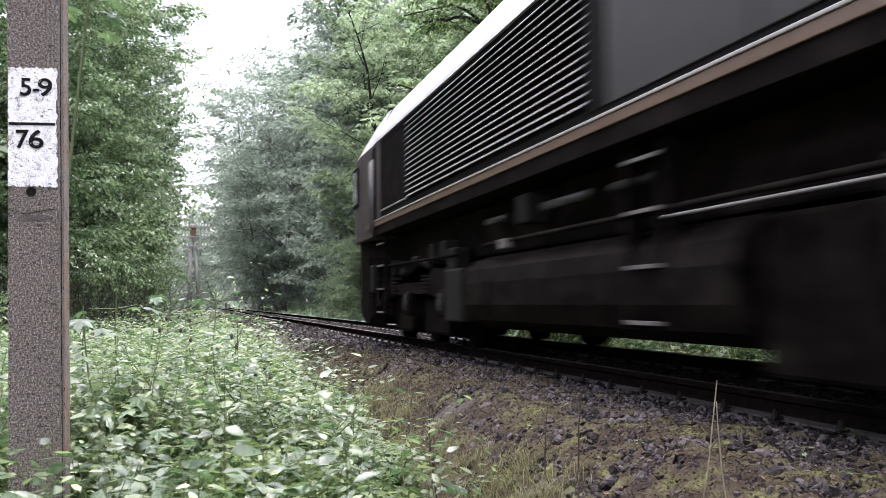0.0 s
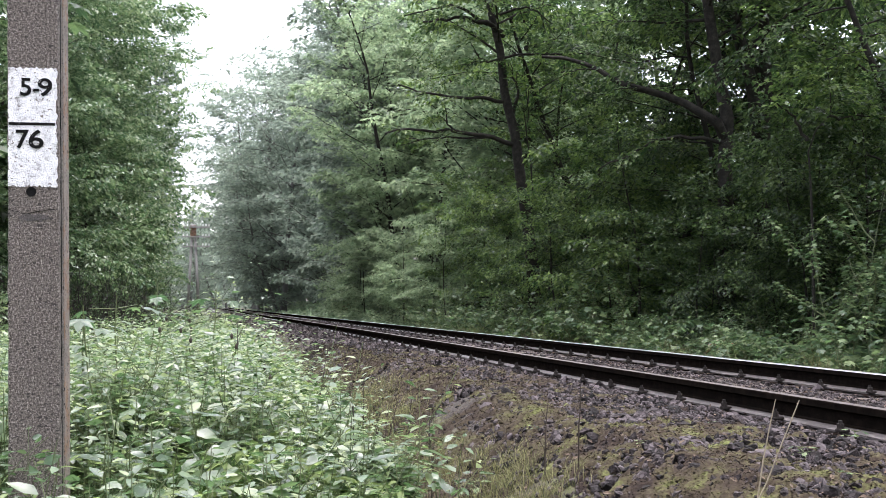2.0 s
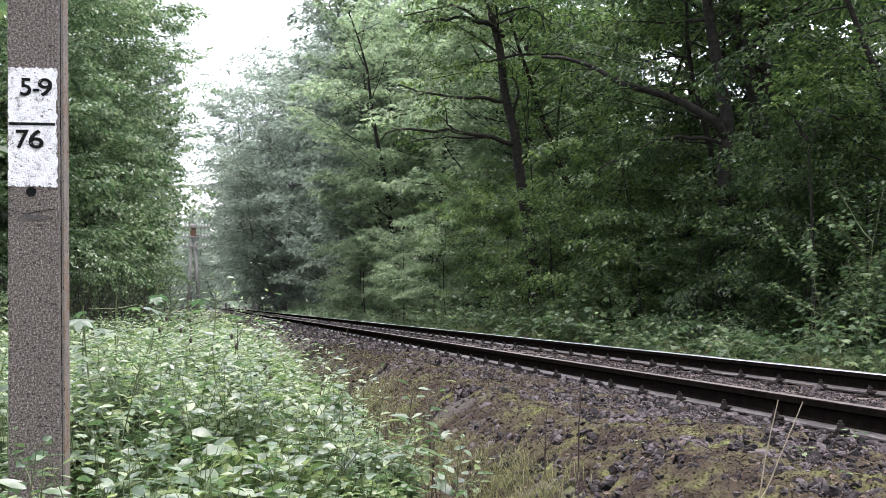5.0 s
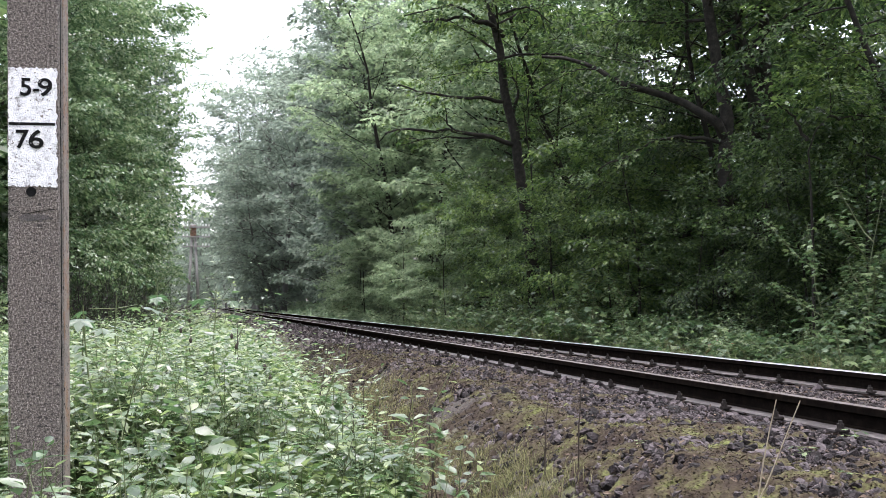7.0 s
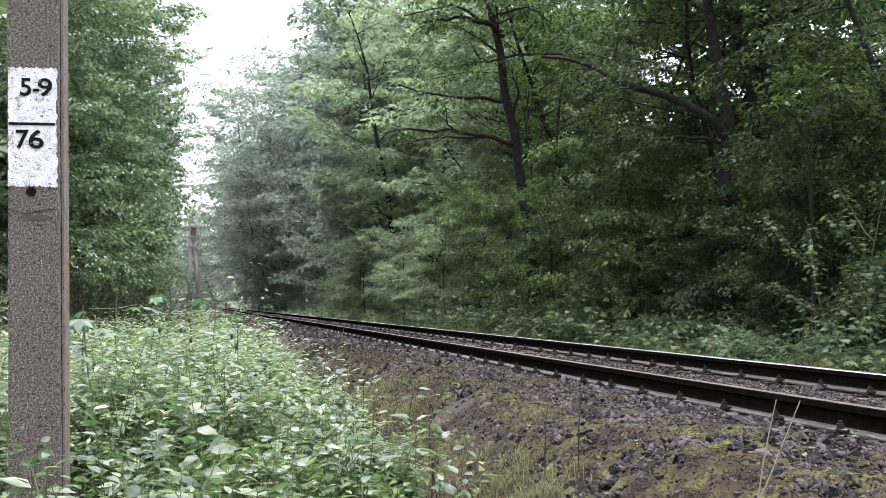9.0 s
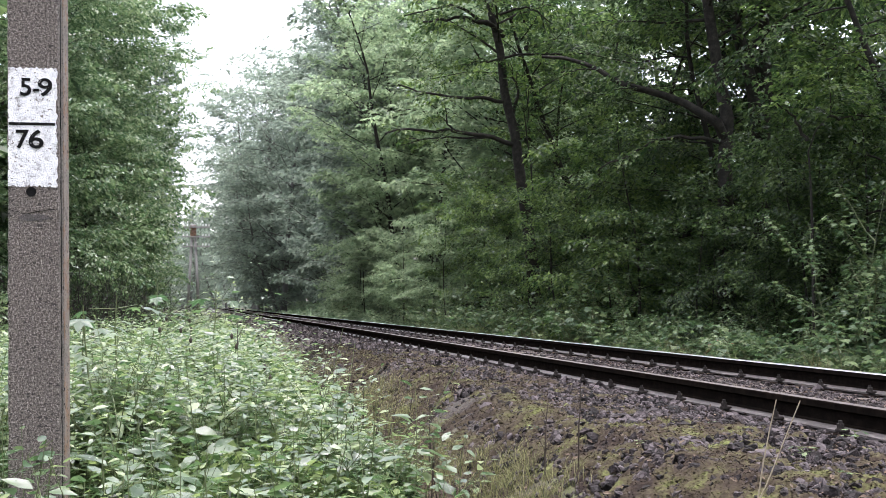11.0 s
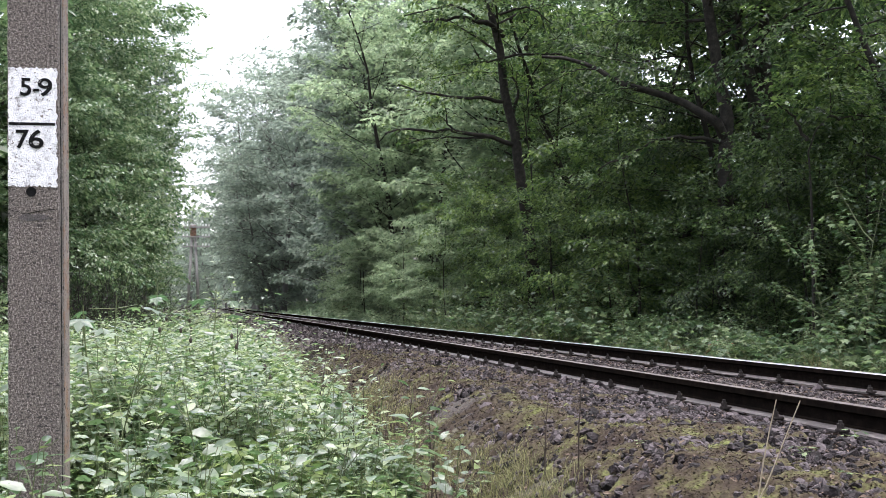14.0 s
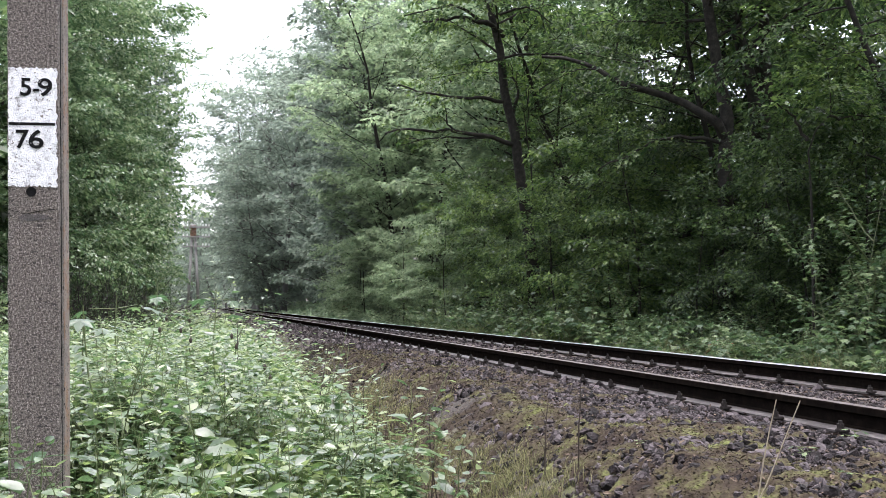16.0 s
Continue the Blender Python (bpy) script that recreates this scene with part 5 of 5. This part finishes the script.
# ---------------------------------------------------------------- telegraph pole down the line
def make_telegraph_pole():
    p = tagged(new("telegraph_pole"), "grey wooden telegraph pole with three crossarms and white insulators", "telegraph pole")
    bm = bmesh.new()
    rod(bm, (-0.42, 0, -0.9), (-0.06, 0, 5.95), 0.11, 0.08)
    part("pole_leg", bm_mesh("pole_leg", bm, M_WOOD_POLE, True), p)
    bm = bmesh.new()
    rod(bm, (0.42, 0, -0.9), (0.06, 0, 5.95), 0.11, 0.08)
    part("pole_leg", bm_mesh("pole_leg", bm, M_WOOD_POLE, True), p)
    part("brace_board", box_mesh("brace_board", (-0.2, 0.2, -0.14, -0.09, 5.05, 5.85), M_RUST, 0.01), p, "rusty brown brace board")
    ins = bmesh.new()
    rod(ins, (0, 0, 0.04), (0, 0, 0.12), 0.03, 0.045, 10)
    rod(ins, (0, 0, 0.12), (0, 0, 0.2), 0.05, 0.025, 10)
    ins = bm_mesh("insulator", ins, M_PORCELAIN, True)
    for z in (5.75, 5.1, 4.45):
        arm = part("crossarm", box_mesh("crossarm", (-0.75, 1.1, -0.2, -0.1, z - 0.05, z + 0.05), M_WOOD_POLE, 0.01), p)
        for x in (-0.65, -0.4, 0.62, 0.82, 1.02):
            i = part("insulator", ins, arm, "white porcelain insulator")
            i.location = (x, -0.15, z)
    p.location = (-3.47, 70, 0)
    return p


make_telegraph_pole()


# ---------------------------------------------------------------- locomotive; y = 0 is its rear end, it faces -y
LENGTH = 21.35
loco = tagged(new("diesel_locomotive"), "dark maroon diesel freight locomotive with louvred sides on the track", "locomotive")


def loft(bm, sections):
    """Closed sections of equal count at stations y, joined; the ends are capped."""
    rings = [[bm.verts.new((x, y, z)) for x, z in sec] for y, sec in sections]
    k = len(rings[0])
    for a, b in zip(rings, rings[1:]):
        for i in range(k):
            bm.faces.new((a[i], a[(i + 1) % k], b[(i + 1) % k], b[i]))
    bm.faces.new(rings[0][::-1])
    bm.faces.new(rings[-1])
    bmesh.ops.recalc_face_normals(bm, faces=bm.faces)
    return bm


def cab_section(w, zs, zt):
    return [(-w, 1.6), (-w, 1.9), (-w, zs), (-w * 0.78, zt - 0.16), (-w * 0.4, zt), (w * 0.4, zt), (w * 0.78, zt - 0.16), (w, zs), (w, 1.9), (w, 1.6)]


CAB = [(0.04, cab_section(1.20, 2.80, 2.98)), (-0.10, cab_section(1.28, 2.90, 3.10)), (-0.45, cab_section(1.31, 3.02, 3.50)), (-0.95, cab_section(1.32, 3.05, 3.72)), (-2.40, cab_section(1.32, 3.05, 3.80))]


def make_cab():
    bm = loft(bmesh.new(), CAB)
    for f in bm.faces:
        # Upward faces take the roof colour that holds the sheen.
        if f.calc_center_median().z > 3.02 and f.normal.z > 0.2:
            f.material_index = 1
    cab = part("cab", bm_mesh("cab", bm, [M_CABPAINT, M_ROOFPAINT]), loco, "dusty maroon cab with sky sheen put into its roof colour")
    for s in (-1, 1):
        x = 1.315 * s
        fr = part("window_frame", box_mesh("window_frame", (min(x, x + 0.02 * s), max(x, x + 0.02 * s), -0.80, -0.16, 2.2, 2.90), M_UNDER, 0.008), cab, "dark rubber window frame")
        part("pane", box_mesh("pane", (min(x, x + 0.026 * s), max(x, x + 0.026 * s), -0.68, -0.20, 2.26, 2.84), M_GLASS, 0.004), fr)
        part("cab_door", box_mesh("cab_door", (min(x, x + 0.012 * s), max(x, x + 0.012 * s), -2.18, -1.45, 1.68, 3.0), M_CABPAINT, 0.008), cab)
        # No hollow here: a black strip holds the shade of the recess.
        part("door_recess", box_mesh("door_recess", (min(x, x + 0.015 * s), max(x, x + 0.015 * s), -2.46, -2.24, 1.64, 3.0), M_UNDER, 0.006), cab, "flat black strip standing for the shaded recess by the cab door")
        for y in (-2.25, -2.47):
            bm = bmesh.new()
            rod(bm, (1.37 * s, y, 1.65), (1.37 * s, y, 2.8), 0.02)
            part("handrail", bm_mesh("handrail", bm, M_HANDRAIL, True), cab, "dull grey steel handrail")
    return cab


make_cab()
SIDE_PROFILE = [(-1.30, 1.6), (-1.30, 3.05), (1.30, 3.05), (1.30, 1.6)]
bm = extrude_profile(bmesh.new(), SIDE_PROFILE, -LENGTH + 2.4, -2.4)
part("body", bm_mesh("body", bm, M_LOCO), loco, "dark body side")
bm = extrude_profile(bmesh.new(), [(-1.33, 3.052), (-1.31, 3.12), (-1.02, 3.62), (-0.5, 3.82), (0.5, 3.82), (1.02, 3.62), (1.31, 3.12), (1.33, 3.052)], -LENGTH + 2.35, -2.402)
part("roof", bm_mesh("roof", bm, M_ROOFPAINT), loco, "sloping roof with sky sheen put into its colour")
part("front_cab", bm_mesh("front_cab", loft(bmesh.new(), [(-LENGTH - y, s) for y, s in CAB]), M_CABPAINT), loco)
for s in (-1, 1):
    def slab(name, y0, y1, z0, z1, out, mat, label="", bevel=0.006, parent=None):
        x0, x1 = sorted((1.298 * s, (1.298 + out) * s))
        return part(name, box_mesh(name, (x0, x1, y0, y1, z0, z1), mat, bevel), parent or loco, label)
    slab("pillar", -2.85, -2.48, 1.86, 3.04, 0.02, M_CABPAINT, "maroon pillar beside the cab")
    # Flat black slab; the recess is drawn by its shade alone.
    slab("recess_shade_panel", -4.75, -2.95, 1.98, 3.0, 0.006, M_UNDER, "flat black panel standing for a shaded recess")
    slab("panel_trim", -4.80, -2.90, 1.945, 1.97, 0.02, M_SLAT, "pale panel trim")
    # Black sheet puts the shade between the slats into colour.
    slab("louvre_gap_shade", -11.25, -4.85, 1.93, 3.03, 0.004, M_UNDER, "black sheet standing for the shade between the louvres")
    pitch = 1.06 / 15
    bm = bmesh.new()
    box(bm, -0.004, 0.004, -3.2, 3.2, -0.021, 0.021, 0.002)
    slat = bm_mesh("louvre_slat", bm, M_SLAT)
    for k in range(15):
        o = part("louvre_slat", slat, loco)
        o.matrix_basis = pose(1.322 * s, -8.05, 1.975 + pitch * k, 0, -40 * s, 0)
    y = -11.35
    for w in (0.30, 1.95, 1.6, 1.9, 1.7):
        if y - w > -19.0:
            slab("side_door", y - w + 0.04, y, 1.9, 3.0, 0.018, M_DOOR if -13.8 < y < -11.5 else M_LOCO, "dusty grey engine room door")
        y -= w
    slab("solebar", -19.2, -2.2, 1.60, 1.735, 0.03, M_UNDER, "black solebar")
    slab("stripe", -19.2, -1.6, 1.737, 1.812, 0.045, M_STRIPE, "dull orange stripe")
    slab("stripe_lip", -19.2, -2.4, 1.814, 1.838, 0.055, M_STRIPE_LIP, "ledge above the stripe, its highlight put into the colour")

part("underframe", box_mesh("underframe", (-0.95, 0.95, -LENGTH + 0.5, -0.5, 1.05, 1.6), M_UNDER, 0.03), loco, "black underframe")
for y0 in (0.0, -LENGTH):
    sg = 1 if y0 == 0 else -1

    def valance(y, w, z):
        return [(-w, z), (-w, 1.598), (w, 1.598), (w, z)]
    part("valance", bm_mesh("valance", loft(bmesh.new(), [(y0 + 0.0 * sg, valance(0, 1.14, 1.05)), (y0 - 0.08 * sg, valance(0, 1.18, 0.76)), (y0 - 0.2 * sg, valance(0, 1.2, 0.55)), (y0 - 0.4 * sg, valance(0, 1.22, 0.37)), (y0 - 0.7 * sg, valance(0, 1.22, 0.24)), (y0 - 1.1 * sg, valance(0, 1.2, 0.19)), (y0 - 1.25 * sg, valance(0, 1.1, 0.5))]), M_UNDER), loco, "black end valance")
    for x in (-0.87, 0.87):
        bm = bmesh.new()
        rod(bm, (x, y0 - 0.1 * sg, 1.05), (x, y0 + 0.30 * sg, 1.05), 0.10, seg=16)
        rod(bm, (x, y0 + 0.30 * sg, 1.05), (x, y0 + 0.36 * sg, 1.05), 0.22, seg=20)
        part("buffer", bm_mesh("buffer", bm, M_UNDER, False), loco, "black buffer")

TANK = [(-1.0, 0.27), (-1.2, 0.36), (-1.27, 0.52), (-1.27, 0.74), (-1.23, 0.88), (-1.13, 0.98), (-0.98, 1.03), (0.98, 1.03), (1.13, 0.98), (1.23, 0.88), (1.27, 0.74), (1.27, 0.52), (1.2, 0.36), (1.0, 0.27)]
bm = extrude_profile(bmesh.new(), TANK, -13.2, -7.55)
part("fuel_tank", bm_mesh("fuel_tank", bm, M_UNDER), loco, "grimy black fuel tank")
for s in (-1, 1):
    x0, x1 = sorted((0.98 * s, 1.26 * s))
    part("equipment_box", box_mesh("equipment_box", (x0, x1, -7.45, -6.68, 0.33, 0.92), M_UNDER_LIGHT, 0.02), loco, "dusty equipment box")
    for y in (-8.5, -9.8, -11.1, -12.4):
        part("tank_strap", box_mesh("tank_strap", tuple(sorted((1.262 * s, 1.28 * s))) + (y - 0.035, y + 0.035, 0.50, 0.76), M_UNDER, 0.004), loco, "steel tank strap")
    part("battery_box", box_mesh("battery_box", tuple(sorted((0.9 * s, 1.12 * s))) + (-14.30, -13.25, 0.13, 1.0), M_UNDER, 0.03), loco, "grimy brown battery box")
    bm = bmesh.new()
    rod(bm, (1.265 * s, -12.45, 1.06), (1.265 * s, -18.9, 1.06), 0.011)
    part("pipe", bm_mesh("pipe", bm, M_HANDRAIL, True), loco, "dull grey steel pipe")
    part("equipment_box", box_mesh("equipment_box", (x0, x1, -9.68, -9.40, 1.24, 1.5), M_UNDER_LIGHT, 0.02), loco)
    # Rods thinned and paled to draw only the top highlights of the reservoirs.
    for ya, yb, r in ((-8.15, -8.75, 0.035), (-9.9, -10.9, 0.042), (-11.4, -11.95, 0.035)):
        bm = bmesh.new()
        rod(bm, (1.15 * s, ya, 1.36), (1.15 * s, yb, 1.36), r, seg=16)
        part("air_reservoir", bm_mesh("air_reservoir", bm, M_DOOR, True), loco, "thin pale rod, the highlight along an air reservoir")
    bm = bmesh.new()
    rod(bm, (1.2 * s, -2.2, 1.12), (1.2 * s, -7.0, 1.08), 0.018)
    rod(bm, (1.22 * s, -8.2, 1.12), (1.22 * s, -19.0, 1.12), 0.02)
    part("pipe", bm_mesh("pipe", bm, M_UNDER, True), loco, "black brake pipe")
    for y in (-2.6, -12.1, -18.7):
        x0, x1 = sorted((1.12 * s, 1.27 * s))
        part("step_frame", box_mesh("step_frame", (x0, x1, y - 0.30, y - 0.26, 0.35, 1.55), M_UNDER, 0.006), loco)
        part("step_frame", box_mesh("step_frame", (x0, x1, y + 0.26, y + 0.30, 0.35, 1.55), M_UNDER, 0.006), loco)
        for z in (0.40, 0.76, 1.12, 1.46):
            st = part("step", box_mesh("step", (x0, x1, y - 0.26, y + 0.26, z - 0.015, z + 0.01), M_UNDER, 0.004), loco)
            e0, e1 = sorted((1.272 * s, 1.29 * s))
            part("step_edge", box_mesh("step_edge", (e0, e1, y - 0.24, y + 0.24, z - 0.012, z + 0.016), M_WHITE_EDGE, 0.003), st, "white painted step edge")

for s in (-1, 1):
    rg = random.Random(40 + s)
    x0, x1 = sorted((1.20 * s, 1.262 * s))
    part("label_plate", box_mesh("label_plate", (x0, x1, -9.12, -8.86, 1.05, 1.14), M_WHITE_EDGE, 0.004), loco, "small white plate")
    for y in (-1.35, -6.75, -14.6, -20.0):
        part("sandbox", box_mesh("sandbox", tuple(sorted((1.0 * s, 1.2 * s))) + (y - 0.18, y + 0.18, 0.72, 1.18), M_UNDER_LIGHT, 0.03), loco, "dusty sand box")
        bm = bmesh.new()
        rod(bm, (1.1 * s, y, 0.74), (0.9 * s, y + 0.25, 0.12), 0.02)
        part("sand_pipe", bm_mesh("sand_pipe", bm, M_UNDER, True), loco)
    for y in [-1.9 - 0.62 * k for k in range(8)] + [-14.9 - 0.62 * k for k in range(8)]:
        z = rg.uniform(0.98, 1.3)
        bm = bmesh.new()
        if rg.random() < 0.5:
            rod(bm, (1.12 * s, y, z), (1.12 * s, y - rg.uniform(0.2, 0.5), z + rg.uniform(-0.1, 0.1)), rg.uniform(0.03, 0.08), seg=12)
            part("brake_cylinder", bm_mesh("brake_cylinder", bm, M_UNDER_LIGHT, False), loco, "dusty brake cylinder")
        else:
            box(bm, *sorted((1.02 * s, 1.2 * s)), y - rg.uniform(0.1, 0.25), y, z - 0.12, z + 0.1, 0.015)
            part("bracket", bm_mesh("bracket", bm, M_UNDER_LIGHT), loco, "dusty steel bracket")

AXLES = []
for centre in (-4.3, -LENGTH + 4.3):
    bogie = part("bogie", box_mesh("bogie", (-0.6, 0.6, centre - 2.3, centre + 2.3, 0.5, 0.8), M_UNDER, 0.03), loco, "black three-axle bogie")
    for s in (-1, 1):
        bm = bmesh.new()
        prof = [(-2.75, 0.62), (-2.6, 0.92), (-1.4, 0.98), (-0.9, 0.82), (0.9, 0.82), (1.4, 0.98), (2.6, 0.92), (2.75, 0.62), (2.3, 0.55), (1.0, 0.66), (-1.0, 0.66), (-2.3, 0.55)]
        a = [bm.verts.new((1.02 * s, centre + p, z)) for p, z in prof]
        b = [bm.verts.new((1.16 * s, centre + p, z)) for p, z in prof]
        for i in range(len(prof)):
            j = (i + 1) % len(prof)
            bm.faces.new((a[i], a[j], b[j], b[i]))
        bm.faces.new(a)
        bm.faces.new(b[::-1])
        bmesh.ops.recalc_face_normals(bm, faces=bm.faces)
        part("side_frame", bm_mesh("side_frame", bm, M_UNDER), bogie)
        for dy in (-2.05, 0.0, 2.05):
            x0, x1 = sorted((1.0 * s, 1.22 * s))
            ab = part("axlebox", box_mesh("axlebox", (x0, x1, centre + dy - 0.17, centre + dy + 0.17, 0.36, 0.70), M_UNDER, 0.04), bogie)
            bm = bmesh.new()
            rod(bm, (1.22 * s, centre + dy, 0.55), (1.25 * s, centre + dy, 0.55), 0.11, seg=16)
            part("axlebox_cover", bm_mesh("axlebox_cover", bm, M_COVER), ab, "pale worn axlebox cover")
        for dy in (-1.05, 1.05):
            bm = bmesh.new()
            for c in range(5):
                rod(bm, (1.13 * s, centre + dy, 0.68 + 0.05 * c), (1.13 * s, centre + dy, 0.705 + 0.05 * c), 0.10, seg=14)
            part("spring", bm_mesh("spring", bm, M_UNDER_LIGHT), bogie, "grey coil spring")
    for s in (-1, 1):
        for dy in (-1.03, 1.03):
            part("brake_rigging", box_mesh("brake_rigging", tuple(sorted((0.70 * s, 1.06 * s))) + (centre + dy - 0.62, centre + dy + 0.62, 0.13, 0.60), M_UNDER, 0.04), bogie, "black brake rigging")
    for dy in (-2.05, 0.0, 2.05):
        ax = part("wheelset", None, loco)
        bm = bmesh.new()
        rod(bm, (-0.9, 0, 0), (0.9, 0, 0), 0.09, seg=12)
        part("axle", bm_mesh("axle", bm, M_UNDER), ax)
        for s in (-1, 1):
            bm = bmesh.new()
            rod(bm, (0.69 * s, 0, 0), (0.82 * s, 0, 0), 0.53, seg=36)
            rod(bm, (0.66 * s, 0, 0), (0.69 * s, 0, 0), 0.56, seg=36)
            for k in range(6):
                c = math.tau * k / 6
                rod(bm, (0.82 * s, 0.3 * math.cos(c), 0.3 * math.sin(c)), (0.835 * s, 0.3 * math.cos(c), 0.3 * math.sin(c)), 0.05, seg=8)
            part("wheel", bm_mesh("wheel", bm, M_TYRE), ax, "dull steel wheel")
        AXLES.append((ax, centre + dy))

# two pale straws bent by the draught
STRAW = [make_stalk(x, y, h, ln, 0, "thin pale straw leaning over the ballast", M_STRAW, 0.0036) for x, y, h, ln in ((-1.77, 2.74, 0.92, 0.34), (-1.60, 2.84, 0.69, 0.07))]

for ob, dx in zip(STRAW, (-0.15, -0.06)):
    ob.location.x += dx
    ob.location.z = ground_at(ob.location.x, ob.location.y)

# ---------------------------------------------------------------- the nearest ballast stones, one by one
bed = bpy.data.objects["ballast"]
g = np.random.default_rng(3)
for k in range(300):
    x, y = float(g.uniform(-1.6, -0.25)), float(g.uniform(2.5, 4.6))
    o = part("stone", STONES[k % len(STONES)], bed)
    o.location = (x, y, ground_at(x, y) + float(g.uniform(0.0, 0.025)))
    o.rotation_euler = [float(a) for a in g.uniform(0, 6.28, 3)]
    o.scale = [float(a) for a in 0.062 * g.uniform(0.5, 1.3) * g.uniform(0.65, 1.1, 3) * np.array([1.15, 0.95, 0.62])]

SPEED, RADIUS = 18.75, 0.53


def motions():
    walk(loco, [(0.5 * k, pose(0.7535, 18.1 - SPEED * 0.5 * k, 0)) for k in range(33)])
    for ax, y in AXLES:
        walk(ax, [(k / 30, pose(0, y, RADIUS, math.degrees(SPEED / RADIUS * k / 30))) for k in range(481)])
    # plants shaken by the draught of the train, then stirred by a light wind
    times = [0.2 * k for k in range(20)] + [4.0 + 0.5 * k for k in range(25)]
    for ob, x, y, ph in HERBS:
        m = ob.matrix_basis.normalized()
        rows = []
        for t in times:
            a = 13.0 * math.exp(-t / 1.2) + 1.2
            rows.append((t, Matrix.Translation(m.translation) @ pose(0, 0, 0, a * math.sin(6.8 * t + ph), 0.7 * a * math.cos(5.6 * t + 1.7 * ph), 0) @ m.to_3x3().to_4x4()))
        walk(ob, rows)
    for ob, x, y in SAPLINGS[:12] + SAPLINGS[-15:] + [(TALL, 0, 0), (TALL2, 0, 1)]:
        m = ob.matrix_basis.normalized()
        rows = []
        for t in times:
            a = 5.0 * math.exp(-max(0.0, t - 0.6) / 1.3) + 0.6
            rows.append((t, Matrix.Translation(m.translation) @ pose(0, 0, 0, a * math.sin(3.6 * t + x), a * math.cos(3.1 * t + y), 0) @ m.to_3x3().to_4x4()))
        walk(ob, rows)
    for j, ob in enumerate(STRAW):
        m = ob.matrix_basis.normalized()
        walk(ob, [(t, m @ pose(0, 0, 0, 0, ty, 0)) for t, ty in ((0.0, -18), (0.1, -14), (0.2, 1), (0.3, 5), (0.4, 1), (0.5, -1), (0.6, 0), (0.8, 3), (1.2, 1), (1.6, 2), (2.2, -1), (3.0, 1), (4.0, 1), (6.3, 0), (9.0, 0), (12.0, 0), (16.0, 0))])


motions()
